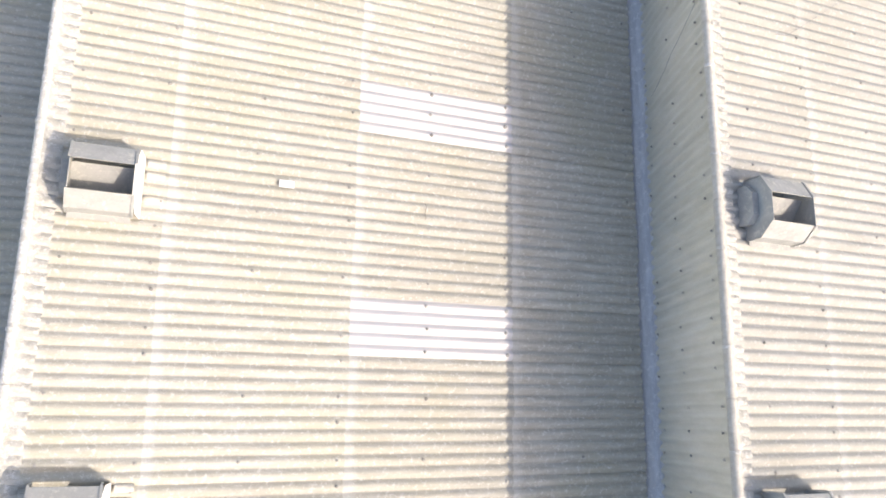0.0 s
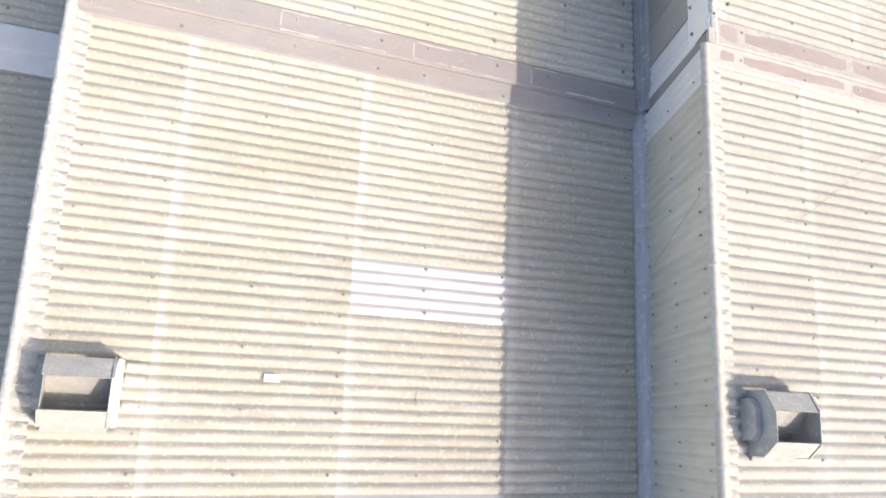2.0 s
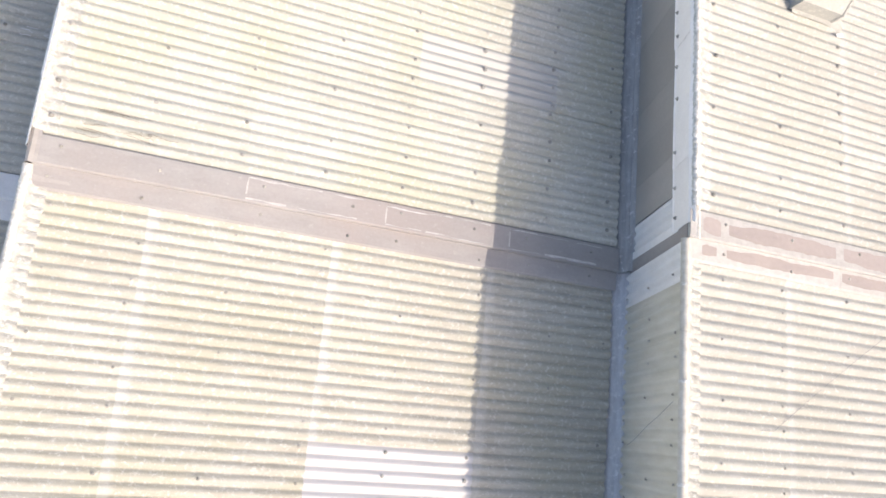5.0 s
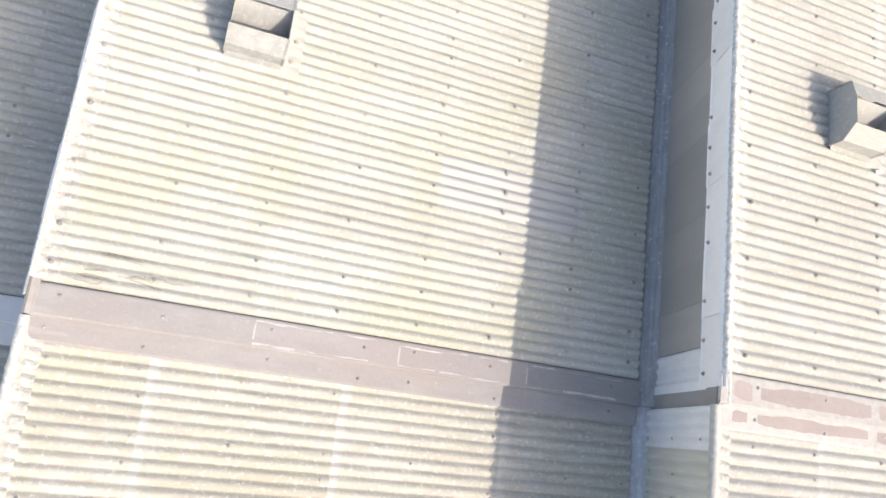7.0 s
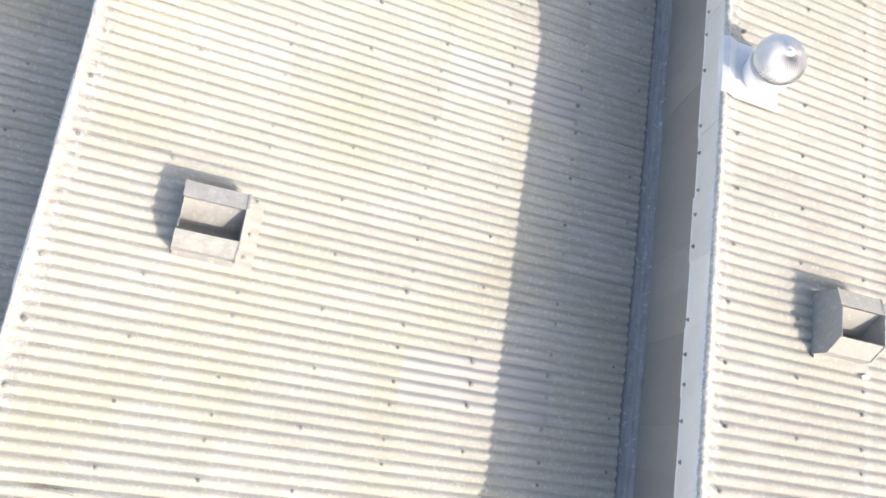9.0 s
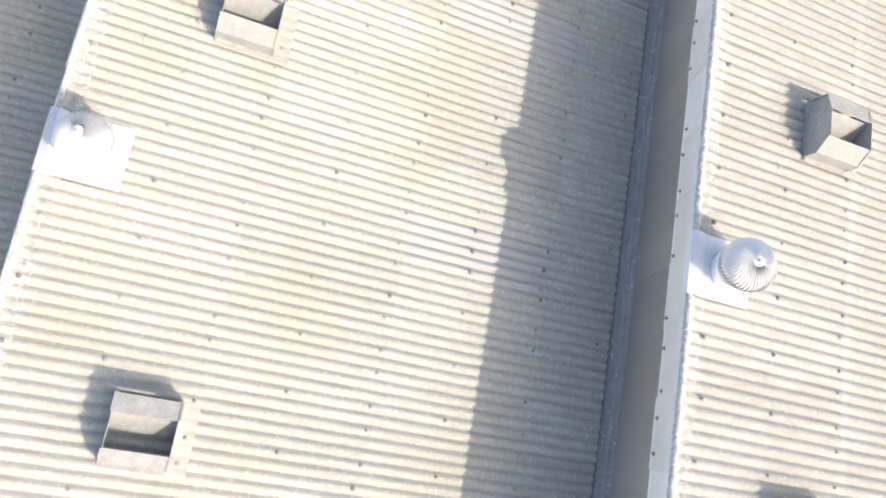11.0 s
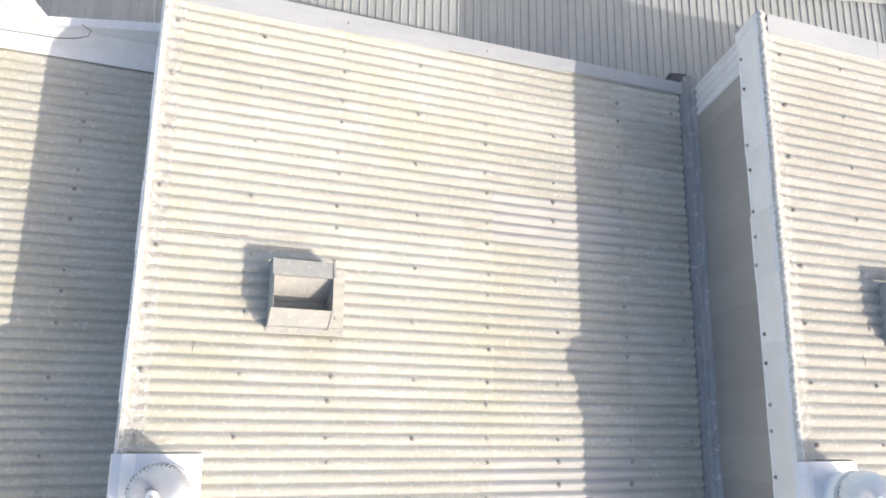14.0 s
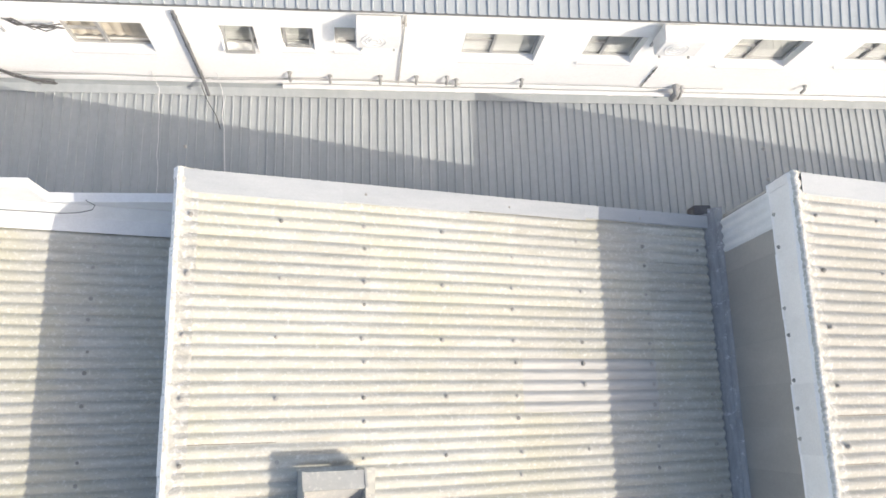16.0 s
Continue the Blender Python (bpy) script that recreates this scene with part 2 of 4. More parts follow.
def box(bm, x0, x1, y0, y1, z0, z1, bevel=0.0):
    made = bmesh.ops.create_cube(bm, size=1.0)["verts"]
    for v in made:
        v.co = ((x0 + x1) / 2 + v.co.x * (x1 - x0), (y0 + y1) / 2 + v.co.y * (y1 - y0), (z0 + z1) / 2 + v.co.z * (z1 - z0))
    if bevel:
        edges = list({e for v in made for e in v.link_edges})
        bmesh.ops.bevel(bm, geom=edges, offset=bevel, segments=2, affect="EDGES")
    return bm


def rod(bm, p0, p1, r0, r1=None, n=10):
    p0, p1 = Vector(p0), Vector(p1)
    d = p1 - p0
    m = Matrix.Translation((p0 + p1) / 2) @ d.to_track_quat("Z", "Y").to_matrix().to_4x4()
    bmesh.ops.create_cone(bm, cap_ends=True, segments=n, radius1=r0, radius2=r0 if r1 is None else r1, depth=d.length, matrix=m)
    return bm


def wire(bm, pts, r, n=6):
    """A round cable along points."""
    pts = [Vector(p) for p in pts]
    rings = []
    for i, p in enumerate(pts):
        d = (pts[min(i + 1, len(pts) - 1)] - pts[max(i - 1, 0)]).normalized()
        a = d.cross(Vector((0.31, 0.17, 0.93))).normalized()
        b = d.cross(a)
        rings.append([bm.verts.new(p + (a * math.cos(2 * math.pi * k / n) + b * math.sin(2 * math.pi * k / n)) * r) for k in range(n)])
    for q, s in zip(rings, rings[1:]):
        for k in range(n):
            bm.faces.new((q[k], q[(k + 1) % n], s[(k + 1) % n], s[k]))
    bm.faces.new(rings[0]), bm.faces.new(rings[-1])
    return bm


def folded(bm, profile, sweep, thick):
    """A sheet bent along a line: profile is a list of points (Vector), sweep moves it from end to end, thick gives it body."""
    profile = [Vector(p) for p in profile]
    sweep, thick = Vector(sweep), Vector(thick)
    n = len(profile)
    a = [bm.verts.new(p) for p in profile]
    b = [bm.verts.new(p + sweep) for p in profile]
    c = [bm.verts.new(p - thick) for p in profile]
    d = [bm.verts.new(p + sweep - thick) for p in profile]
    for i in range(n - 1):
        bm.faces.new((a[i], a[i + 1], b[i + 1], b[i]))
        bm.faces.new((c[i], d[i], d[i + 1], c[i + 1]))
        bm.faces.new((a[i], c[i], c[i + 1], a[i + 1]))
        bm.faces.new((b[i], b[i + 1], d[i + 1], d[i]))
    bm.faces.new((a[0], b[0], d[0], c[0]))
    bm.faces.new((a[-1], c[-1], d[-1], b[-1]))
    return bm


def sag(p0, p1, drop, n=10, jitter=0.0, seed=1):
    rs = random.Random(seed)
    p0, p1 = Vector(p0), Vector(p1)
    out = []
    for i in range(n + 1):
        u = i / n
        p = p0.lerp(p1, u)
        p.z -= drop * 4 * u * (1 - u)
        if 0 < i < n:
            p += Vector((rs.uniform(-1, 1), rs.uniform(-1, 1), 0)) * jitter
        out.append(p)
    return out


# ---------------------------------------------------------------- the plan
PITCH, AMP = 0.155, 0.0218          # corrugation
WAVE = {1: 0.1543, 2: 0.1555}       # its width on the southern and northern roofs
SPAN = 8.45                         # ridge to ridge
RIDGE_X = -3.86
RISE = {-1: -0.03, 0: 0.0, 1: 0.09}
SLOPE = {1: 0.280, 2: 0.2734}       # fall per metre
LEVEL = {1: 4.088, 2: 4.184}        # height at x = 0 of the middle roof
Y_START, Y_WALL0, Y_WALL1, Y_END = -4.6, 7.418, 8.003, 21.72
RIDGE_AT = {(-1, 1): -12.24, (-1, 2): -12.23, (0, 1): -3.78, (0, 2): -3.775, (1, 1): 4.43, (1, 2): 4.53}
EAVE = 8.15                         # from ridge to the sheets' lower edge


def roof_z(k, s, x):
    return LEVEL[s] + RISE[k] - SLOPE[s] * (x - SPAN * k)


def on_roof(k, s, x, y, lift=0.0):
    """A pose on a roof: x runs down the slope, z is its normal."""
    a = math.atan(SLOPE[s])
    return pose(x, y, roof_z(k, s, x), 0, math.degrees(a), 0) @ pose(0, 0, lift)


# ground, far to the horizon
bm = bmesh.new()
bmesh.ops.create_grid(bm, x_segments=8, y_segments=8, size=1500)
solid("ground", bm, GROUND, "grey concrete yard round the works", "ground", "structure")

# ---------------------------------------------------------------- sheets
rng = random.Random(7)


def wave(u):
    """The sheets' profile, from -1 in the groove to 1 on the crown."""
    return 2 * (math.sin(math.pi * u) ** 2 + 0.003) ** 0.6 - 1


def sheet_mesh(name, n_corr, length, material, seed, amp, pitch):
    """A corrugated sheet: x down the slope, y across, its side edge lapping a quarter wave beyond, with the thickness of its edges."""
    rs = random.Random(seed)
    step = 12
    total = int(n_corr * step + step * 0.3)
    rows = [0.0, length * 0.33, length * 0.67, length]
    chips = [rs.uniform(-0.006, 0.006) for _ in range(total + 1)]
    verts, faces = [], []
    n = total + 1
    for r, x in enumerate(rows):
        for i in range(n):
            u = i / step
            z = amp * wave(u)
            xx = x + (chips[i] if r == 3 else 0)
            z += 0.009 * x / length - 0.006 * u / n_corr + rs.uniform(-0.0008, 0.0008)
            verts.append((xx, u * pitch, z))
    for r in range(3):
        for i in range(total):
            faces.append((r * n + i, (r + 1) * n + i, (r + 1) * n + i + 1, r * n + i + 1))
    top = len(faces)
    base = len(verts)
    for i in range(n):                                   # lower end
        x, y, z = verts[3 * n + i]
        verts += [(x, y, z), (x - 0.002, y, z - 0.011)]
    for i in range(total):
        faces.append((base + 2 * i, base + 2 * i + 1, base + 2 * i + 3, base + 2 * i + 2))
    base = len(verts)
    for r in range(4):                                   # side edges
        for i in (0, total):
            x, y, z = verts[r * n + i]
            verts += [(x, y, z), (x, y, z - 0.009)]
    for r in range(3):
        for j in (0, 2):
            q = base + 4 * r + j
            faces.append((q, q + 1, q + 5, q + 4) if j == 2 else (q, q + 4, q + 5, q + 1))
    me = bpy.data.meshes.new(name)
    me.from_pydata(verts, [], faces)
    me.materials.append(material)
    for i, p in enumerate(me.polygons):
        p.use_smooth = i < top
    return me


def bolt_mesh():
    bm = bmesh.new()
    bmesh.ops.create_cone(bm, cap_ends=True, segments=9, radius1=0.027, radius2=0.024, depth=0.012, matrix=Matrix.Translation((0, 0, 0.006)))
    bmesh.ops.create_cone(bm, cap_ends=True, segments=6, radius1=0.017, radius2=0.014, depth=0.016, matrix=Matrix.Translation((0, 0, 0.02)))
    return mesh_of("bolt", bm, BOLT)


BOLT_ME = bolt_mesh()
WIDTHS = {1: [3] + [5] * 15, 2: [3] + [5] * 17}          # waves of each lane of sheets
CLEAR = {1: {4: 2, 8: 2}, 2: {3: 2, 9: 2, 14: 2}}        # lane: row of the clear sheet
LAPS = {1: [1.47, 3.77, 6.05], 2: [2.52, 4.72, 6.97]}     # lap lines, metres from the ridge on the level
PURLINS = {1: [0.42, 1.39, 2.52, 3.67, 4.79, 5.95, 7.1, 8.0], 2: [0.22, 1.34, 2.44, 3.55, 4.63, 5.72, 6.89, 7.95]}
meshes = {}


def sheet_data(n_corr, length, material, variant, pitch):
    key = (n_corr, round(length, 2), material.name, variant, pitch)
    if key not in meshes:
        meshes[key] = sheet_mesh("roofing_sheet", n_corr, length, material, len(meshes) + 11, AMP * (1.2 if material in (FIBRE, FIBRE2) else 1), pitch)
    return meshes[key]


def build_roof(k, s):
    mats = {(0, 1): CREAM, (0, 2): PALE, (-1, 1): PALE, (-1, 2): PALE}
    mat = mats.get((k, s), DRAB)
    where = {-1: "west", 0: "middle", 1: "east"}[k]
    roof = thing("roof_%s_%d" % (where, s), pose(0, 0, 0), "weathered corrugated cement roof slope with lichen stains", "roof", kind="structure")
    a = math.atan(SLOPE[s])
    cs = math.cos(a)
    edges = [0.05] + LAPS[s] + [EAVE]
    pitch = WAVE[s]
    y = Y_WALL0 if s == 1 else Y_WALL1
    for lane, n_corr in enumerate(WIDTHS[s]):
        if s == 1:
            y -= n_corr * pitch
        y_lane = y
        if s == 2:
            y += n_corr * pitch
        for row in range(4):
            d0, d1 = edges[row] - (0.12 if row else 0.0), edges[row + 1]
            if row == 0:
                d0 = RIDGE_AT[k, s] - RIDGE_X - SPAN * k + 0.03
            clear = CLEAR[s].get(lane) == row and k == 0
            m = (FIBRE if s == 1 else FIBRE2) if clear else mat
            jig = rng.uniform(-0.012, 0.012)
            me = sheet_data(n_corr, (d1 - d0) / cs, m, (lane + row) % 3, pitch)
            x = RIDGE_X + SPAN * k + d0
            skew = 0.0105 if s == 1 else 0.0               # the southern sheets were laid a little askew
            ob = put("roofing_sheet", me, roof, on_roof(k, s, x + jig, y_lane + skew * (x - SPAN * k - 1.2), rng.uniform(0, 0.003)) @ pose(0, 0, 0, rng.uniform(-0.08, 0.08), 0, math.degrees(skew) + rng.uniform(-0.06, 0.06)))
            if clear:
                tagged(ob, "newer whitish fibreglass roofing sheet")
            for d in PURLINS[s]:
                if not (d0 + (0.1 if row else 0) < d < d1):
                    continue
                big = 1.35 if clear else 1.0
                near_lap = min(abs(d - e) for e in LAPS[s]) < 0.12
                crowns = [0, 2, 4] if clear else [1, 4] if near_lap else [1]
                for c in crowns:
                    if c >= n_corr or rng.random() < 0.03:
                        continue
                    lx = (d - d0) / cs + rng.uniform(-0.02, 0.02)
                    over = s == 2 and row == 0 and d < 0.45          # through the ridge's apron
                    lz = AMP + (0.018 if over else 0) + 0.009 * lx / ((d1 - d0) / cs) - 0.006 * (c + 0.5) / n_corr - 0.002
                    put("bolt", BOLT_ME, ob, pose(lx, (c + 0.5) * pitch, lz, rng.uniform(-6, 6), rng.uniform(-6, 6), rng.uniform(0, 60)) @ Matrix.Scale(big * (1.15 if over else 1) * (rng.uniform(0.65, 0.95) if s == 1 else rng.uniform(0.9, 1.25)), 4))
    return roof


# ---------------------------------------------------------------- ridge, gutter and upright face of each tooth


def corrugated_strip(bm, x0, x1, y0, y1, z_of, lift, thick=0.012, amp=AMP, phase0=0.0, flat=0.9):
    """A strip of corrugation on a slope between two lines."""
    n = int((y1 - y0) / PITCH * 8)
    cols = []
    for i in range(n + 1):
        y = y0 + (y1 - y0) * i / n
        h = amp * wave((y - phase0) / PITCH)
        cols.append([bm.verts.new((x0, y, z_of(x0) + h * flat + lift)), bm.verts.new((x1, y, z_of(x1) + h + lift * 0.8)), bm.verts.new((x1, y, z_of(x1) + h + lift * 0.8 - thick))])
    for p, q in zip(cols, cols[1:]):
        bm.faces.new((p[0], p[1], q[1], q[0]))
        bm.faces.new((p[1], p[2], q[2], q[1]))
    return bm


def build_ridge(k, s):
    y0, y1 = (Y_START, Y_WALL0 + 0.17) if s == 1 else (Y_WALL1 + 0.02, Y_END + 0.05)
    x = xa = RIDGE_AT[k, s]
    z = roof_z(k, s, x)
    where = {-1: "west", 0: "middle", 1: "east"}[k]
    cap = thing("ridge_cap_%s_%d" % (where, s), pose(0, 0, 0), "whitish rounded cement ridge capping with corrugated apron", "ridge capping", kind="structure")
    phase = Y_WALL0 if s == 1 else Y_WALL1
    # rolls in lengths
    length = 1.83 if s == 2 else 1.22
    y = y0
    r = 0.045 if s == 2 else 0.06
    i = 0
    while y < y1 - 0.05:
        e = min(y + length, y1)
        rs = random.Random(900 + i + 31 * k + 7 * s)
        n = max(4, int((e - y) / WAVE[s] * 6))
        reach = 0.24 if s == 1 else 0.235
        cols = []
        for q in range(n + 1):
            yy = y + (e - 0.004 - y) * q / n
            h = AMP * wave((yy - phase) / WAVE[s])
            jx, jz = rs.uniform(-1, 1) * (0.003 if s == 1 else 0.009), rs.uniform(-1, 1) * (0.003 if s == 1 else 0.008)
            col = []
            for j in range(10):
                t = math.pi * (1.08 - 0.95 * j / 9)
                col.append((xa + jx + r * math.cos(t), yy, z + 0.035 + jz + r * math.sin(t)))
            for u, lift, drape in ((r + 0.018, 0.044 + rs.uniform(-0.004, 0.004), 0.3), (r + 0.055, 0.027 + rs.uniform(-0.004, 0.004), 0.8), (r + 0.10, 0.018, 1.0), (reach + rs.uniform(-0.02, 0.02), 0.012, 1.0), (reach + 0.004, -0.002, 1.0)):
                col.append((xa + u, yy, roof_z(k, s, xa + u) + h * drape + lift))
            cols.append(col)
        for nm, lo_, hi_, mat in (("ridge_roll", 0, 10, MORTAR if (k, s) == (1, 1) else RIDGE), ("ridge_apron", 9, 15, RIDGE_APRON)):
            bm = bmesh.new()
            made = [[bm.verts.new(p) for p in col[lo_:hi_]] for col in cols]
            for p, q in zip(made, made[1:]):
                for j in range(len(p) - 1):
                    bm.faces.new((p[j], p[j + 1], q[j + 1], q[j]))
            part(nm, bm, mat, cap, smooth=True)
        y, i = e, i + 1
    if s == 1:                                            # collars
        y = y0 + 0.6
        while y < y1:
            bm = bmesh.new()
            rod(bm, (xa, y - 0.02, z + 0.045), (xa, y + 0.02, z + 0.045), r + 0.006, n=16)
            part("collar", bm, RIDGE, cap, smooth=True)
            y += 1.22
    return cap


def build_gutter(k, s):
    """The valley gutter at the foot of tooth k's roof."""
    y0, y1 = (Y_START, Y_WALL0 + 0.2) if s == 1 else (Y_WALL0 + 0.2, Y_END + 0.18)
    x = RIDGE_X + SPAN * k + EAVE
    z = roof_z(k, s, x) - 0.01
    where = {-1: "west", 0: "middle", 1: "east"}[k]
    gutter = thing("valley_gutter_%s_%d" % (where, s), pose(0, 0, 0), "blue-grey metal valley gutter with flaking pale paint", "gutter", kind="structure")
    w = 0.20
    bm = bmesh.new()
    prof = [(x - 0.12, y0, z - 0.10), (x - 0.06, y0, z - 0.10), (x - 0.02, y0, z - 0.05), (x + 0.05, y0, z - 0.02), (x + w - 0.05, y0, z - 0.005), (x + w + 0.0, y0, z + 0.03), (x + w + 0.03, y0, z + 0.10), (x + 0.30, y0, z + 0.13)]
    folded(bm, prof, (0, y1 - y0, 0), (0.004, 0, 0.006))
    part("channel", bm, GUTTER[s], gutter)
    if s == 2:
        bm = bmesh.new()
        box(bm, x - 0.10, x + w + 0.02, y0 - 0.012, y0 - 0.002, z - 0.24, z - 0.004)
        part("stop_end", bm, GUTTER[s], gutter)
    bm = bmesh.new()
    rs = random.Random(5 + k + s)
    y = y0
    pts = []
    while y < y1:
        pts.append((x + w + 0.0 + rs.uniform(-0.008, 0.008), y, z + 0.03 + rs.uniform(-0.006, 0.006)))
        y += 0.22
    wire(bm, pts, 0.014, 8)
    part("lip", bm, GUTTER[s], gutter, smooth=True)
    return gutter


def build_face(k, s):
    """The steep face from the gutter up to the ridge of tooth k."""
    xr = RIDGE_X + SPAN * k
    zt = roof_z(k, s, xr) + 0.03
    zb = roof_z(k, s, xr) - 2.36
    xa = RIDGE_AT[k, s] if k < 2 else RIDGE_AT[1, s] + SPAN
    xb, xt = (xa + 0.09, xa - 0.02) if s == 1 else (xa + 0.04, xa - 0.02)
    y0, y1 = (Y_START, Y_WALL0 + 0.16) if s == 1 else (7.81, Y_END)
    where = {0: "middle", 1: "east", 2: "far_east"}[k]
    face = thing("wall_%s_%d" % (where, s), pose(0, 0, 0), "steep upright face of the sawtooth with faded cladding", "wall", kind="structure")

    def xf(z):
        return xb + (xt - xb) * (z - zb) / (zt - zb)

    bm = bmesh.new()                                      # inner wall keeps the daylight out
    folded(bm, [(xf(zb) + 0.06, y0, zb - 0.3), (xf(zt) + 0.06, y0, zt - 0.06)], (0, y1 - y0, 0), (-0.05, 0, 0))
    part("backing", bm, PANEL, face)

    def upright(ya, yb, za, zc, amp, mat, label, out=0.0):
        bm = bmesh.new()
        n = max(2, int((yb - ya) / PITCH * 8))
        cols = []
        for i in range(n + 1):
            y = ya + (yb - ya) * i / n
            h = amp * math.cos(2 * math.pi * y / PITCH)
            cols.append([bm.verts.new((xf(q) - out + h + e, y, q)) for q, e in ((za, 0.008), (za, 0), (zc, 0), (zc, 0.008))])
        for p, q in zip(cols, cols[1:]):
            for j in range(3):
                bm.faces.new((p[j], p[j + 1], q[j + 1], q[j]))
        return part("cladding_sheet", bm, mat, face, label, smooth=True)

    def bolts(ys, z, out):
        for y in ys:
            if rng.random() < 0.08:
                continue
            put("bolt", BOLT_ME, face, pose(xf(z) - out, y, z + rng.uniform(-0.03, 0.03), 0, -90, rng.uniform(0, 50)) @ Matrix.Scale(0.75, 4))

    if s == 1:
        y = y1 - 0.02
        lane = 0
        while y > y0 + 0.5:
            w = 0.55 if lane == 0 else 7 * PITCH
            white = lane == 0
            upright(y - w, y + 0.02, zb + 0.05, zt - 0.01, 0.02, WHITE if white else CLAD, "white-painted upright sheet" if white else "", 0.005 * (lane % 2))
            for z in (zb + 0.18, zb + 1.15, zt - 0.22):
                bolts([y - w + PITCH * q for q in ((1,) if white else (1, 3, 5))], z + (0.1 if lane % 2 else 0), 0.022)
            y -= w
            lane += 1
    else:
        bm = bmesh.new()                                  # smooth piece over the cross wall's end
        folded(bm, [(xf(zb) - 0.028, y0 - 0.46, zb - 0.05), (xf(zt - 0.13) - 0.03, y0 - 0.46, zt - 0.13)], (0, 0.47, 0.03), (-0.10, 0, 0))
        part("cross_wall_cover", bm, BROWN, face, "smooth grey-brown flashing over the wall end")
        # glazing panes, dull with age
        y = y0 + 0.55
        while y < y1 - 0.7:
            e = min(y + 0.62, y1 - 0.62)
            bm = bmesh.new()
            o = rng.uniform(0, 0.006)
            folded(bm, [(xf(zb + 0.16) - 0.012 - o, y, zb + 0.16), (xf(zt - 0.5) - 0.012 - o, y, zt - 0.5)], (0, e - y - 0.002, 0), (-0.008, 0, 0))
            part("pane", bm, PANEL, face)
            y = e
        # white corrugated ends
        upright(y0 + 0.09, y0 + 0.55, zb + 0.16, zt - 0.55, 0.016, WHITE, "white-painted corrugated end piece", 0.01)
        upright(y1 - 0.63, y1 - 0.05, zb + 0.16, zt - 0.55, 0.016, WHITE, "white-painted corrugated end piece", 0.01)
        bm = bmesh.new()
        folded(bm, [(xf(zb + 0.10) - 0.03, y0 - 0.02, zb + 0.02), (xf(zt - 0.45) - 0.03, y0 - 0.02, zt - 0.42)], (0, 0.12, 0), (-0.03, 0, 0))
        part("end_strip", bm, WHITE, face)
        # apron below the ridge, in lengths
        y = y0
        i = 0
        while y < y1 - 0.02:
            e = min(y + 0.92, y1 + 0.02)
            bm = bmesh.new()
            zl = zt - 0.60 + rng.uniform(-0.012, 0.012)
            o = 0.03 + 0.011 * (i % 2)
            folded(bm, [(xf(zl) - o - 0.015, y, zl), (xf(zl) - o, y, zl + 0.03), (xt - o - 0.015, y, zt - 0.03), (xt + 0.015, y, zt + 0.055)], (0, e - y + 0.01, rng.uniform(-0.008, 0.008)), (-0.004, 0, 0.002))
            part("apron", bm, APRON, face)
            for part_way in ((0.15,) if i % 3 == 1 else (0.12, 0.6)):
                put("bolt", BOLT_ME, face, pose(xf(zl + 0.08) - o - 0.004, y + part_way + rng.uniform(-0.06, 0.1), zl + 0.08 + rng.uniform(-0.02, 0.03), 0, -90, 0) @ Matrix.Scale(1.1, 4))
            y = e
            i += 1
    return face


for k in (-1, 0, 1):
    for s in (1, 2):
        build_ridge(k, s)
        build_gutter(k, s)
for k in (0, 1, 2):
    RISE[2] = 0.15
    for s in (1, 2):
        build_face(k, s)

# body of the works below the roofs: end walls and outer walls
for name, y0, y1, s in (("wall_south", Y_START - 0.1, Y_START + 0.12, 1), ("wall_cross", Y_WALL0 + 0.1, Y_WALL0 + 0.3, 1), ("wall_north", Y_END - 0.12, Y_END + 0.06, 2)):
    bm = bmesh.new()
    x0, x1 = RIDGE_X - SPAN, RIDGE_X + 2 * SPAN
    prof = []
    for k in (-1, 0, 1):
        xr = RIDGE_X + SPAN * k
        at_ = RIDGE_AT[k, 2] + 0.12
        on_ = RIDGE_AT[k + 1, 2] + 0.11 if k < 1 else xr + SPAN
        prof += [(at_, roof_z(k, s, at_) - 0.06), (xr + EAVE, roof_z(k, s, xr + EAVE) - 0.09), (on_, roof_z(k, s, xr + EAVE) - 0.16)]
    for (xa, za), (xc, zc) in zip(prof, prof[1:]):
        if xc - xa < 0.02:
            continue
        quad = [(xa, 0), (xc, 0), (xc, zc), (xa, za)]
        lo = [bm.verts.new((x, y0, z)) for x, z in quad]
        hi = [bm.verts.new((x, y1, z)) for x, z in quad]
        bm.faces.new(lo), bm.faces.new(hi)
        for i in range(4):
            bm.faces.new((lo[i], lo[(i + 1) % 4], hi[(i + 1) % 4], hi[i]))
    solid(name, bm, WALLM, "plastered gable wall of the works", "wall", "structure")
for name, x, top in (("wall_west", RIDGE_X - SPAN - 0.2, 5.1), ("wall_east", RIDGE_X + 2 * SPAN - 0.1, 3.0)):
    bm = bmesh.new()
    box(bm, x - 0.1, x + 0.1, Y_START - 0.1, Y_END + 0.06, 0, top)
    solid(name, bm, WALLM, "plastered side wall of the works", "wall", "structure")

# ---------------------------------------------------------------- flashing over the cross wall


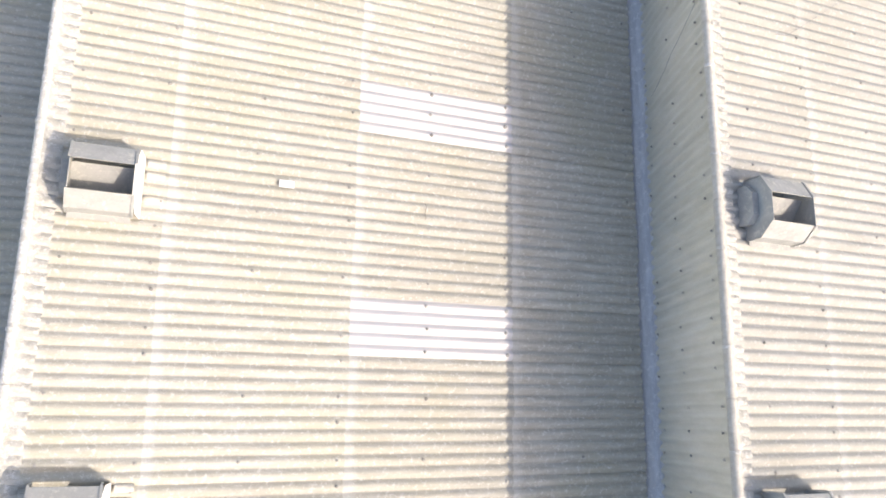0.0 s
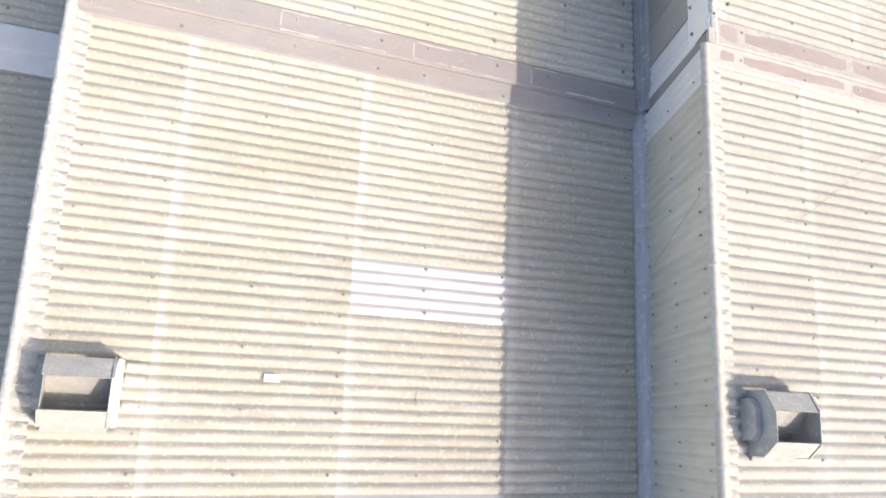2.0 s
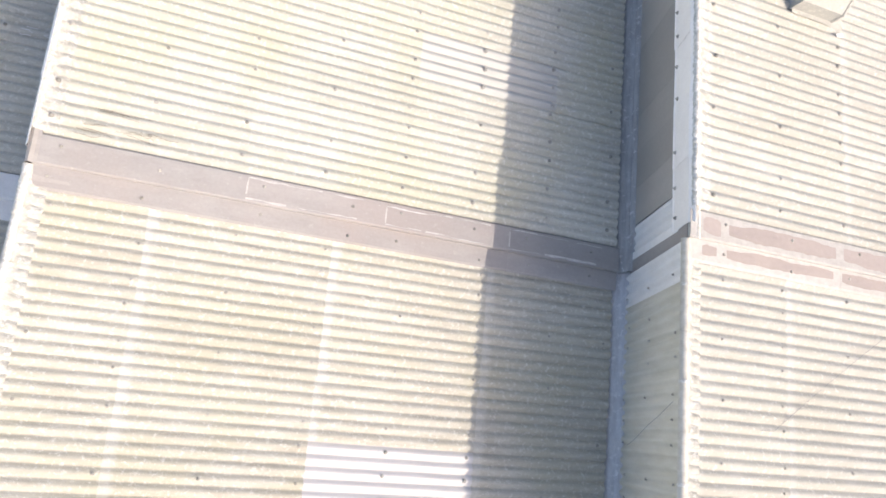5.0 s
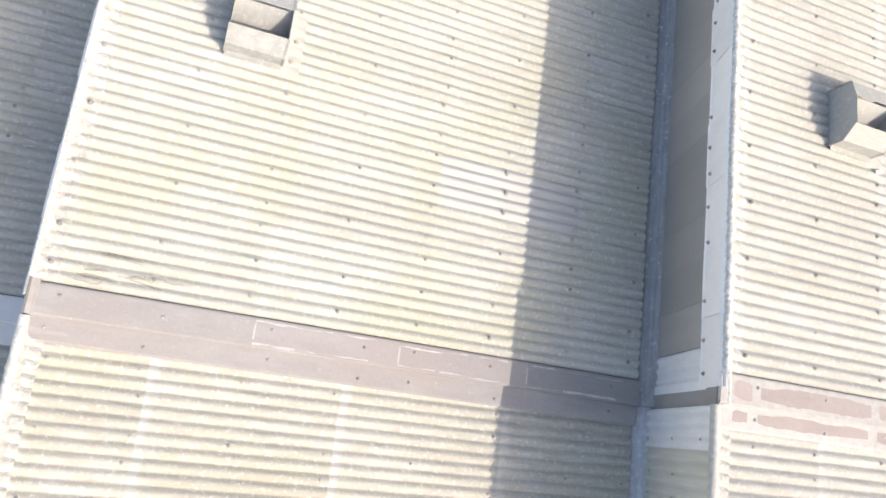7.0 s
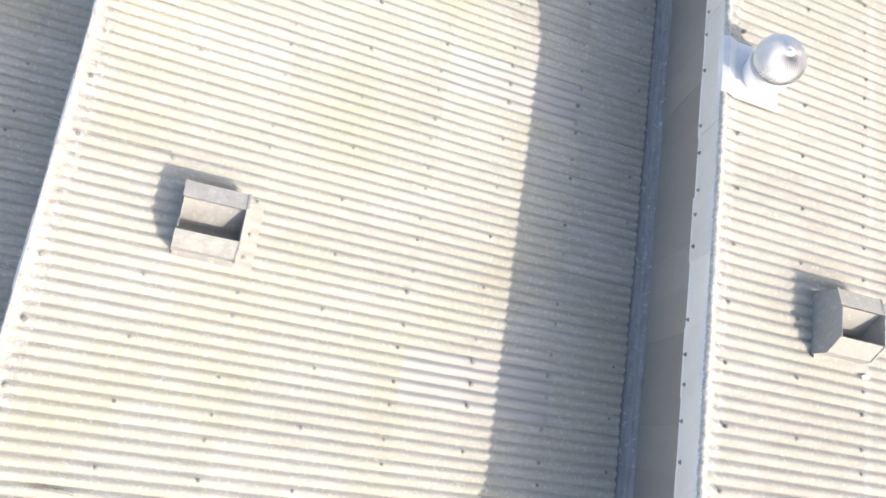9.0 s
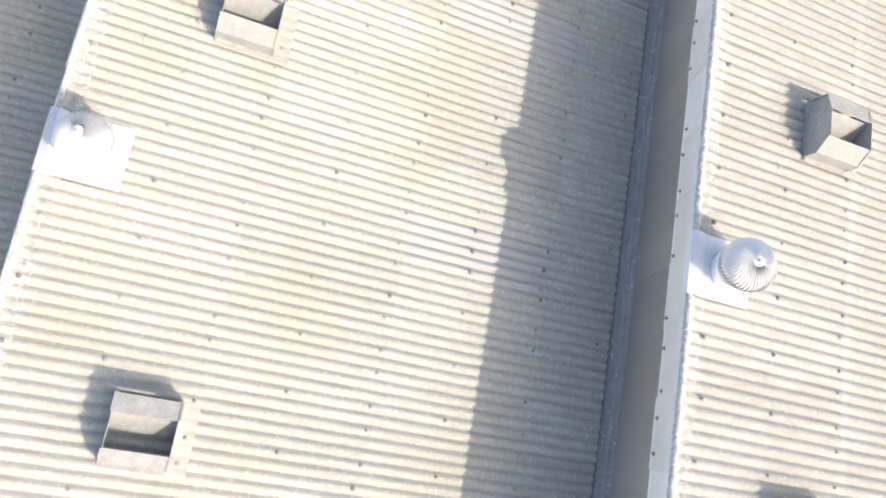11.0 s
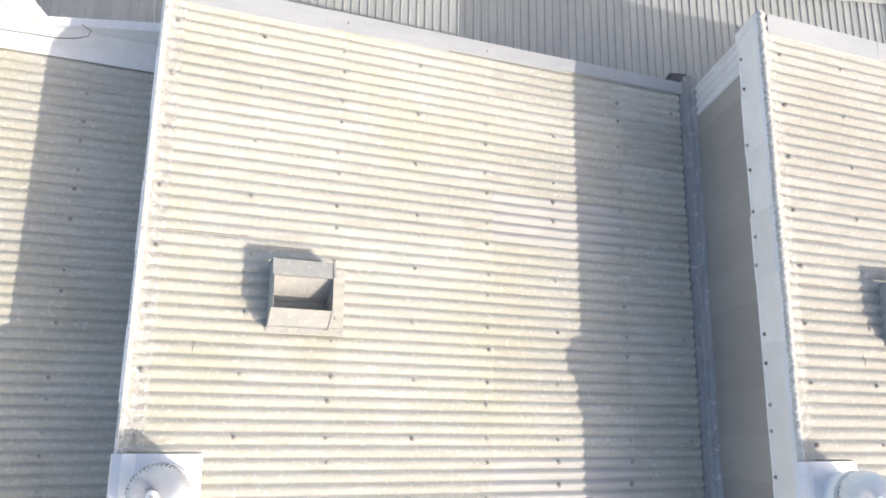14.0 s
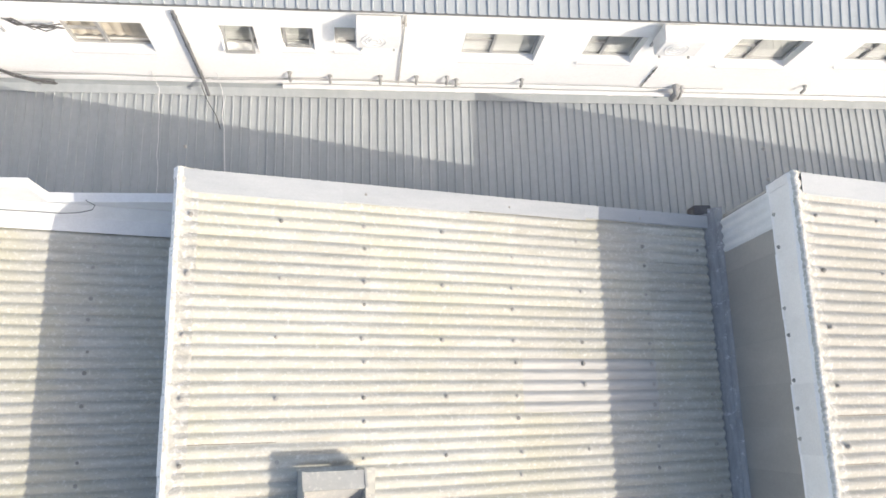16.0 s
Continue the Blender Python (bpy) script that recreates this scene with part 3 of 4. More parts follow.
def smear(bm_at, x0, x1, ya, yb, ua, ub, rag, rs, mat, fl, name, label):
    """A thin ragged film of paint or sealant lying on the flashing."""
    bm = bmesh.new()
    n = max(6, int((x1 - x0) / 0.07))
    rows = []
    lo_, hi_ = rs.uniform(0, rag), 1 - rs.uniform(0, rag)
    for j in range(n + 1):
        x = x0 + (x1 - x0) * j / n
        lo_ = min(max(lo_ + rs.uniform(-0.35, 0.35) * rag, 0), rag * 0.7)
        hi_ = max(min(hi_ + rs.uniform(-0.35, 0.35) * rag, 1), 1 - rag * 0.7, lo_ + 0.06)
        e = 0.2 * (1 - min(1, 5 * min(j, n - j) / n)) * (0.4 + rs.random() * 0.3)
        p, q = lo_ + e * (hi_ - lo_), hi_ - e * (hi_ - lo_)
        rows.append((bm.verts.new(bm_at(x, ya + (yb - ya) * p, ua + (ub - ua) * p + 0.0015)), bm.verts.new(bm_at(x, ya + (yb - ya) * q, ua + (ub - ua) * q + 0.0015))))
    for (a, b), (c, d) in zip(rows, rows[1:]):
        bm.faces.new((a, c, d, b))
    part(name, bm, mat, fl, label)


def build_flashing(k):
    where = {-1: "west", 0: "middle", 1: "east"}[k]
    label = {-1: "white-painted metal flashing across the roof", 0: "faded brown metal flashing across the roof", 1: "peeling pinkish flashing patched with white sealant"}[k]
    fl = thing("cross_flashing_%s" % where, pose(0, 0, 0), label, "flashing", kind="structure")
    xr = RIDGE_X + SPAN * k
    cuts = [RIDGE_AT[k, 1] - xr + 0.04] + ([2.36, 4.7, 6.9] if k == 1 else [2.55, 4.42, 6.3]) + [EAVE + 0.02]
    xa, zr = RIDGE_AT[k, 2], roof_z(k, 1, xr)
    bm = bmesh.new()
    folded(bm, [(xa - 0.036, 7.60, zr + 0.0), (xa - 0.036, 7.60, zr + 0.05), (xa - 0.02, 7.60, zr + 0.095), (xa + 0.02, 7.60, zr + 0.108), (xa + 0.06, 7.60, roof_z(k, 2, xa + 0.06) + 0.040), (xa + 0.09, 7.60, roof_z(k, 2, xa + 0.09) + 0.034)], (0, 0.43, 0.0), (-0.004, 0, 0.004))
    part("ridge_saddle", bm, {-1: WHITE, 0: BROWN, 1: RIDGE}[k], fl)
    mat = {-1: WHITE, 0: BROWN, 1: SEAL}[k]
    for i, (d0, d1) in enumerate(zip(cuts, cuts[1:])):
        x0, x1 = xr + d0, xr + d1 + 0.03
        xp = x0 if i else xr + 0.05                       # first mark on this length

        def at(x, y, up):
            return Vector((x, y, roof_z(k, 1, x) + up))

        fall = at(x1, 0, 0) - at(x0, 0, 0)
        o = 0.003 * (3 - i)

        def at2(x, y, up):
            return Vector((x, y, roof_z(k, 2, x) + up))

        top = 0.022 + o

        bm = bmesh.new()
        folded(bm, [at(x0, 7.31, 0.022), at(x0, 7.34, 0.036 + o), at(x0, 7.60, 0.050 + o), at(x0, 7.63, 0.054 + o)], fall, (0, 0, 0.004))
        part("lower_strip", bm, FADED if k == 0 and i else mat, fl)
        bm = bmesh.new()
        folded(bm, [at2(x0, 7.598, -0.11), at2(x0, 7.610, top - 0.012), at2(x0, 7.63, top), at2(x0, 7.965, top), at2(x0, 7.99, top - 0.015)], at2(x1, 0, 0) - at2(x0, 0, 0), (0, 0, 0.004))
        part("upper_strip", bm, FADED if k == 0 and i in (1, 2) else mat, fl)
        rs = random.Random(40 + i + k)
        if k == 1:                                        # islands of old paint
            for a, b in ((0.04, 0.29), (0.42, 2.22)) if i == 0 else ((0.07, d1 - d0 - 0.08),):
                for place, ya, yb, ua, ub in ((at, 7.40, 7.575, 0.040 + o, 0.049 + o), (at2, 7.665, 7.92, top, top)):
                    smear(bm_at=place, x0=xp + a + rs.uniform(-0.03, 0.03), x1=xp + b + rs.uniform(-0.05, 0.03), ya=ya, yb=yb, ua=ua, ub=ub, rag=0.22, rs=rs, mat=PEELED, fl=fl, name="paint_patch", label="remains of pinkish brown paint")
        if k == 0:                                        # pale smears where the paint has peeled
            if i == 0:
                smear(at, xp + 0.05, xp + 1.5, 7.50, 7.585, 0.045 + o, 0.050 + o, 0.5, rs, FADED, fl, "paint_smear", "pale washed smear")
                smear(at, xp + 0.02, xp + 0.5, 7.36, 7.50, 0.038 + o, 0.045 + o, 0.5, rs, FADED, fl, "paint_smear", "pale washed smear")
            else:
                for c0, c1 in ((0.0, 0.55), (0.62, 1.5)):
                    smear(at2, x0 + c0, x0 + c1, 7.63, 7.67, top, top, 0.95, rs, WASHED, fl, "paint_smear", "pale peeled smear")
                smear(at2, x0 + 0.0, x0 + 1.0, 7.905, 7.955, top, top, 0.95, rs, WASHED, fl, "paint_smear", "pale peeled smear")
                smear(at2, x0 + 1.15, x0 + 1.6, 7.925, 7.955, top, top, 0.95, rs, WASHED, fl, "paint_smear", "pale peeled smear")
                smear(at2, x0 + 0.02, x0 + 0.042, 7.66, 7.95, top + 0.003, top + 0.003, 0.3, rs, WASHED, fl, "paint_smear", "pale peeled smear")
        for d in (0.3, 1.4):
            for place, y, hh in ((at, 7.45, 0.040 + o), (at2, 7.82, top)):
                put("bolt", BOLT_ME, fl, Matrix.Translation(place(xp + d + rs.uniform(-0.1, 0.1), y + rs.uniform(-0.05, 0.05), hh)) @ Matrix.Scale(0.85, 4))
    return fl


for k in (-1, 0, 1):
    build_flashing(k)


def build_barge(k):
    where = {-1: "west", 0: "middle", 1: "east"}[k]
    bg_ = thing("barge_flashing_%s" % where, pose(0, 0, 0), "pale grey folded metal barge flashing at the roof's end", "flashing", kind="structure")
    xr = RIDGE_X + SPAN * k
    cuts = [0.06, 2.16, 3.98, 5.9, EAVE + 0.05]
    for i, (d0, d1) in enumerate(zip(cuts, cuts[1:])):
        x0, x1 = xr + d0, xr + d1 + 0.02

        def at(x, y, up):
            return Vector((x, y, roof_z(k, 2, x) + up))

        fall = at(x1, 0, 0) - at(x0, 0, 0)
        w = 0.30 - 0.035 * i
        o = 0.004 * (i % 2)
        bm = bmesh.new()
        folded(bm, [at(x0, Y_END + 0.02 - w, 0.024), at(x0, Y_END + 0.03 - w, 0.036 + o), at(x0, Y_END + 0.03, 0.055 + o), at(x0, Y_END + 0.035, -0.2)], fall, (0, 0.004, 0.004))
        part("length", bm, BARGE, bg_)
    return bg_


build_barge(0), build_barge(1)

# white parapet behind the west roof's end
bm = bmesh.new()
xr = RIDGE_X
outline = [(xr - SPAN, 2.2), (xr - 0.16, 2.2), (xr - 0.16, 3.84), (xr - 2.07, 3.84), (xr - 2.09, 4.52), (xr - SPAN, 4.52)]
lo = [bm.verts.new((x, Y_END - 0.02, z)) for x, z in outline]
hi = [bm.verts.new((x, Y_END + 0.12, z)) for x, z in outline]
bm.faces.new(lo), bm.faces.new(hi)
for i in range(len(outline)):
    bm.faces.new((lo[i], lo[(i + 1) % 6], hi[(i + 1) % 6], hi[i]))
solid("parapet_wall", bm, WHITE, "white-painted stepped parapet behind a roof end", "wall", "structure")
bm = bmesh.new()
x0, x1 = xr - SPAN + 0.1, xr - 0.2
folded(bm, [Vector((x0, Y_END - 0.36, roof_z(-1, 2, x0) + 0.03)), Vector((x0, Y_END - 0.16, roof_z(-1, 2, x0) + 0.09)), Vector((x0, Y_END - 0.026, roof_z(-1, 2, x0) + 0.35))], (x1 - x0, 0, roof_z(-1, 2, x1) - roof_z(-1, 2, x0)), (0, -0.003, 0.004))
solid("parapet_flashing", bm, WHITE, "pale-painted flashing dressed up the parapet", "flashing", "structure")

# ---------------------------------------------------------------- box ventilators


def make_vent(with_patch, L, w, wf, sn, sf, h0, hf, h1, gap, yh, zh):
    """L long; w, wf: foot and hood from the middle; sn, sf: edges of the slot; h0, hf, h1: heights of the two eaves and the slot."""
    v = thing("roof_vent", pose(0, 0, 0), "weathered zinc box ventilator with an open slot on top", "roof ventilator", "box ventilators on the roofs")
    t = 0.004
    bm = bmesh.new()
    folded(bm, [(0, -w - 0.07, 0.03), (0, -w, 0.035), (0, -w, h0), (0, -sn, h1), (0, -sn + 0.012, h1 - 0.012)], (L, 0, 0), (0, -t, t))
    part("side_plate", bm, ZINC, v)
    bm = bmesh.new()                                      # the other side is louvred: a hood above an open slit
    folded(bm, [(0, yh + 0.004, zh - 0.012), (0, yh, zh), (0, sf, h1), (0, sf - 0.006, h1 - 0.006)], (L, 0, 0), (0, t, t))
    part("hood_plate", bm, ZINC, v)
    for x, nm in ((0.0, "end_plate"), (L - 0.006, "end_plate")):
        bm = bmesh.new()
        prof = [(-w, -0.03), (wf, -0.03), (wf, hf), (sf, h1), (sf, h1 + 0.012), (-sn, h1 + 0.012), (-sn, h1), (-w, h0)]
        a = [bm.verts.new((x, y, z)) for y, z in prof]
        b = [bm.verts.new((x + 0.006, y, z)) for y, z in prof]
        bm.faces.new(a), bm.faces.new(b)
        for i in range(len(prof)):
            bm.faces.new((a[i], a[(i + 1) % len(prof)], b[(i + 1) % len(prof)], b[i]))
        part(nm, bm, ZINC, v)
    # turned edges of the end plates
    for x in (-0.02, L - 0.004):
        bm = bmesh.new()
        prof = [(x, -w - 0.012, 0.02), (x, -w - 0.012, h0 + 0.006), (x, -sn - 0.006, h1 + 0.014)]
        folded(bm, prof, (0.03, 0, 0), (0, -0.006, 0.004))
        part("edge_strip", bm, ZINC, v)
        bm = bmesh.new()
        prof = [(x, wf + 0.012, 0.02), (x, wf + 0.012, hf + 0.006), (x, sf + 0.006, h1 + 0.014)]
        folded(bm, prof, (0.03, 0, 0), (0, 0.006, 0.004))
        part("edge_strip", bm, ZINC, v)
    # baffle below the slot
    bm = bmesh.new()
    folded(bm, [(0.007, sf - 0.004, h1 - gap), (0.007, sf - 0.27, 0.075)], (L - 0.014, 0, 0), (0, -0.003, 0.003))
    part("baffle", bm, ZINC, v)
    if not with_patch:
        # sloped white outlet end, and a smaller box at the upper end
        bm = bmesh.new()
        prof = [(L + 0.004, -sn, h1 + 0.01), (L + 0.004, sf, h1 + 0.01), (L + 0.05, wf, hf), (L + 0.10, wf, 0.01), (L + 0.10, -w, 0.01), (L + 0.05, -w, h0)]
        front = [bm.verts.new(p) for p in prof]
        back = [bm.verts.new((p[0] - 0.008, p[1], p[2])) for p in prof]
        bm.faces.new(front), bm.faces.new(back)
        for i in range(6):
            bm.faces.new((front[i], front[(i + 1) % 6], back[(i + 1) % 6], back[i]))
        part("outlet_end", bm, APRON, v, "pale mortared lower end")
        bm = bmesh.new()
        prof = [(-0.25, -0.02), (0.25, -0.02), (0.25, 0.13), (0.14, 0.23), (-0.14, 0.23), (-0.25, 0.13)]
        front = [bm.verts.new((-0.10, y, z)) for y, z in prof]
        back = [bm.verts.new((-0.001, y, z)) for y, z in prof]
        bm.faces.new(front), bm.faces.new(back)
        for i in range(6):
            bm.faces.new((front[i], front[(i + 1) % 6], back[(i + 1) % 6], back[i]))
        part("end_box", bm, ZINC, v)
    if with_patch:
        bm = bmesh.new()
        corrugated_strip(bm, L - 0.01, L + 0.25, -0.5, 0.40, lambda q: 0.0, AMP * 0.35, phase0=0.073, thick=0.005, amp=AMP * 0.3)
        part("soaker", bm, SOAK, v, "dull translucent soaker sheet", smooth=True)
    else:
        for j in (-0.18, 0.128, 0.28):
            bm = bmesh.new()
            rod(bm, (L + 0.13, j, -0.014), (L + 0.34, j + 0.004, -0.022), 0.056, 0.050, 14)
            part("soaker_roll", bm, MORTAR, v, "mortared roll under the outlet", smooth=True)
    return v


vent_a = make_vent(False, 0.69, 0.43, 0.345, 0.255, 0.115, 0.24, 0.30, 0.44, 0.17, 0.335, 0.31)
vent_b = make_vent(True, 0.76, 0.43, 0.40, 0.24, 0.185, 0.25, 0.40, 0.46, 0.065, 0.40, 0.40)
A_AT = [(0, 1, -3.42, 2.70), (1, 1, 4.85, 2.67), (0, 1, -3.42, -1.11), (1, 1, 4.82, -1.13)]
B_AT = [(0, 2, -2.29, 11.84), (1, 2, 6.16, 11.84), (0, 2, -2.25, 17.52), (1, 2, 6.2, 17.50)]
for proto, places in ((vent_a, A_AT), (vent_b, B_AT)):
    for i, (k, s, x, y) in enumerate(places):
        m = on_roof(k, s, x, y, 0.02)
        if i == 0:
            proto.matrix_basis = m
        else:
            copy_thing(proto, m)

# ---------------------------------------------------------------- turbine ventilators


def make_turbine():
    v = thing("turbine_vent", pose(0, 0, 0), "bright metal turbine ventilator on a square base plate by the ridge", "turbine ventilator", "turbine ventilators on the ridges")
    tilt = math.degrees(math.atan(SLOPE[2]))
    bm = bmesh.new()                                      # base plate lies on the slope
    folded(bm, [(-0.67, -0.42, 0.13), (-0.63, -0.42, 0.19), (-0.53, -0.42, 0.19), (-0.40, -0.42, 0.088), (0.33, -0.42, -0.114)], (0, 0.85, 0), (0, 0, 0.006))
    part("base_plate", bm, PLATE, v)
    bm = bmesh.new()
    rod(bm, (0, 0, -0.10), (0, 0, 0.30), 0.29, 0.29, 28)
    part("neck", bm, BRIGHT, v, smooth=True)
    bm = bmesh.new()
    rod(bm, (0, 0, 0.30), (0, 0, 0.36), 0.335, 0.335, 32)
    part("bottom_ring", bm, BRIGHT, v, smooth=False)

    blade = bmesh.new()
    rows = []
    for j in range(13):
        u = j / 12
        a = radians(-42 + 124 * u)
        r, z = 0.343 * math.cos(a), 0.52 + 0.238 * math.sin(a)
        tw = 0.22 * math.sin(math.pi * u)
        wide = 0.19
        nx = Vector((math.cos(tw), math.sin(tw), 0))
        tx = Vector((-math.sin(tw), math.cos(tw), 0))
        out = Vector((math.cos(a) * nx.x, math.cos(a) * nx.y, math.sin(a)))
        c = Vector((r * nx.x, r * nx.y, z))
        rows.append([blade.verts.new(c + tx * r * wide - out * 0.035), blade.verts.new(c + tx * r * wide * 0.45 - out * 0.002), blade.verts.new(c + out * 0.012)])
    for p, q in zip(rows, rows[1:]):
        for j in range(2):
            blade.faces.new((p[j], p[j + 1], q[j + 1], q[j]))
    me = mesh_of("blade", blade, BRIGHT, True)
    n = 44
    for i in range(n):
        put("blade", me, v, pose(0, 0, 0, 0, 0, 360 * i / n))
    bm = bmesh.new()                                      # small domed cap
    rings = []
    for j in range(5):
        u = j / 4
        r = 0.006 + 0.07 * u
        rings.append([bm.verts.new((r * math.cos(2 * math.pi * i / 24), r * math.sin(2 * math.pi * i / 24), 0.780 - 0.022 * u ** 2)) for i in range(24)])
    for p, q in zip(rings, rings[1:]):
        for i in range(24):
            bm.faces.new((p[i], p[(i + 1) % 24], q[(i + 1) % 24], q[i]))
    bm.faces.new(rings[0])
    cap = part("cap", bm, BRIGHT, v, smooth=True)
    bm = bmesh.new()
    rod(bm, (0, 0, 0.778), (0, 0, 0.80), 0.022, 0.014, 10)
    part("spindle", bm, PIPE, cap)
    bm = bmesh.new()                                      # dark core keeps the head from looking hollow
    bmesh.ops.create_uvsphere(bm, u_segments=24, v_segments=14, radius=1.0, matrix=Matrix.Translation((0, 0, 0.51)) @ Matrix.Diagonal((0.305, 0.305, 0.215, 1)))
    part("core", bm, PLATE, v, smooth=True)
    return v


turbine = make_turbine()
for i, (k, x, y) in enumerate(((0, -3.19, 15.08), (1, 5.09, 15.07))):
    m = pose(x, y, roof_z(k, 2, x) + 0.075)
    if i == 0:
        turbine.matrix_basis = m
    else:
        copy_thing(turbine, m)

# ---------------------------------------------------------------- low grey roof beyond the works
FY = 24.30                                               # front of the white building
RIB = 0.150
LOW = 2.16                                               # height of the low roof


def ribbed(name, x0, x1, y0, z0, y1, z1, pitch, label, lift=0.034):
    roof = thing(name, pose(0, 0, 0), label, "roof", kind="structure")
    bm = bmesh.new()
    x = x0
    verts = []
    prof = [(0.0, 0.0), (0.66, 0.0), (0.70, 1.0), (0.83, 1.0), (0.87, 0.0)]
    while x < x1:
        for u, h in prof:
            verts.append((bm.verts.new((x + u * pitch, y0, z0 + h * lift)), bm.verts.new((x + u * pitch, y1, z1 + h * lift))))
        x += pitch
    for (a, b), (c, d) in zip(verts, verts[1:]):
        bm.faces.new((a, c, d, b))
    part("ribbed_sheeting", bm, GREYROOF, roof)
    bm = bmesh.new()
    folded(bm, [(x0, y0, z0 - 0.012), (x0, y1, z1 - 0.012)], (x1 - x0, 0, 0), (0, 0, 0.04))
    part("underlay", bm, RIBDARK, roof)
    return roof


low = ribbed("roof_low_grey", -17.0, 19.0, Y_END + 0.10, LOW + 0.02, FY - 0.02, LOW, RIB, "grey ribbed metal roof of a low passage", 0.024)
bm = bmesh.new()
folded(bm, [(-17, FY - 0.16, LOW + 0.035), (-17, FY - 0.145, LOW + 0.045), (-17, FY - 0.02, LOW + 0.075), (-17, FY - 0.012, LOW + 0.23)], (36, 0, 0), (0, -0.003, 0.004))
part("wall_flashing", bm, GREYROOF, low)

# ---------------------------------------------------------------- white building
WIN = [(-5.92, -4.68, 3.44, 4.33), (-3.6, -3.06, 3.58, 4.33), (-2.68, -2.18, 3.64, 4.33), (-1.86, -1.45, 3.64, 4.38), (0.16, 1.4, 3.45, 4.33),
       (2.15, 3.06, 3.5, 4.37), (4.58, 5.8, 3.5, 4.41), (6.69, 7.78, 3.59, 4.41), (-8.36, -7.25, 3.42, 4.29), (9.29, 10.5, 3.5, 4.41)]
FX0, FX1, FZ1 = -17.0, 19.0, 5.06
bm = bmesh.new()
last = FX0
for x0, x1, z0, z1 in sorted(WIN):
    box(bm, last, x0, FY, FY + 0.24, 0, FZ1)
    box(bm, x0, x1, FY, FY + 0.24, 0, z0)
    box(bm, x0, x1, FY, FY + 0.24, z1, FZ1)
    last = x1
box(bm, last, FX1, FY, FY + 0.24, 0, FZ1)
bmesh.ops.remove_doubles(bm, verts=bm.verts, dist=0.0005)
solid("wall_facade", bm, FACADE, "white-plastered upper wall with windows, pipes and cables", "wall", "structure")
bm = bmesh.new()
box(bm, FX0, FX1, FY + 3.2, FY + 3.3, 2.4, FZ1)
box(bm, FX0, FX1, FY + 0.25, FY + 3.2, 2.3, 2.4)
box(bm, FX0, FX1, FY + 0.25, FY + 3.2, FZ1 - 0.06, FZ1)
solid("wall_room_back", bm, ROOM, "beige inner walls seen through the windows", "wall", "structure")
for i, (x0, x1, z0, z1) in enumerate(WIN):
    w = thing("window_%d" % (i + 1), pose(0, 0, 0), "grey aluminium window set deep in the white wall", "window", kind="structure")
    d = FY + 0.13
    bm = bmesh.new()
    f = 0.045
    box(bm, x0, x1, d, d + 0.05, z0, z0 + f)
    box(bm, x0, x1, d, d + 0.05, z1 - f, z1)
    box(bm, x0, x0 + f, d, d + 0.05, z0 + f, z1 - f)
    box(bm, x1 - f, x1, d, d + 0.05, z0 + f, z1 - f)
    part("window_frame", bm, FRAME, w)
    splits = [x0 + f, x1 - f]
    if x1 - x0 > 0.7:
        mid = x0 + (x1 - x0) * 0.42
        splits = [x0 + f, mid, x1 - f]
        bm = bmesh.new()
        box(bm, mid - 0.025, mid + 0.025, d - 0.012, d + 0.045, z0 + f, z1 - f)
        part("mullion", bm, FRAME, w)
        bm = bmesh.new()
        box(bm, x0 + f, mid - 0.025, d - 0.006, d + 0.04, z0 + (z1 - z0) * 0.5 - 0.018, z0 + (z1 - z0) * 0.5 + 0.018)
        part("transom", bm, FRAME, w)
    for a, b in zip(splits, splits[1:]):
        bm = bmesh.new()
        box(bm, a, b, d + 0.02, d + 0.026, z0 + f, z1 - f)
        part("pane", bm, GLASS, w).visible_shadow = False
    if i in (1, 2):                                       # top-hung sash, standing open
        tip = 18 if i == 1 else 8
        wd, ht = x1 - x0 - 2 * f, z1 - z0 - 2 * f
        turn = pose((x0 + x1) / 2, d - 0.01, z1 - f, -tip, 0, 0)
        bm = bmesh.new()
        box(bm, -wd / 2, wd / 2, -0.02, 0.02, -ht, -ht + 0.035)
        box(bm, -wd / 2, wd / 2, -0.02, 0.02, -0.035, 0)
        box(bm, -wd / 2, -wd / 2 + 0.035, -0.02, 0.02, -ht + 0.035, -0.035)
        box(bm, wd / 2 - 0.035, wd / 2, -0.02, 0.02, -ht + 0.035, -0.035)
        bmesh.ops.transform(bm, matrix=turn, verts=bm.verts)
        sash = part("sash", bm, FRAME, w, "grey top-hung sash standing open")
        bm = bmesh.new()
        box(bm, -wd / 2 + 0.035, wd / 2 - 0.035, -0.003, 0.003, -ht + 0.035, -0.035)
        bmesh.ops.transform(bm, matrix=turn, verts=bm.verts)
        part("sash_pane", bm, GLASS, sash).visible_shadow = False
    if i in (0, 8):
        bm = bmesh.new()
        folds = [bm.verts.new((x0 - 0.1 + (x1 - x0 + 0.2) * j / 24, d + 0.20 + 0.02 * math.sin(j * 1.9), zz)) for zz in (z0 - 0.1, z1 + 0.1) for j in range(25)]
        for j in range(24):
            bm.faces.new((folds[j], folds[j + 1], folds[j + 26], folds[j + 25]))
        part("curtain", bm, ROOM, w, "beige curtain hanging behind the glass", smooth=True)
    else:
        bm = bmesh.new()
        n = 14
        for j in range(n):
            za = z0 + f + (z1 - z0 - 2 * f) * j / n
            box(bm, x0 + f, x1 - f, d + 0.034, d + 0.040, za, za + (z1 - z0 - 2 * f) / n * 0.96)
        part("blind", bm, BLIND, w, "pale slatted blind behind the glass")
    bm = bmesh.new()
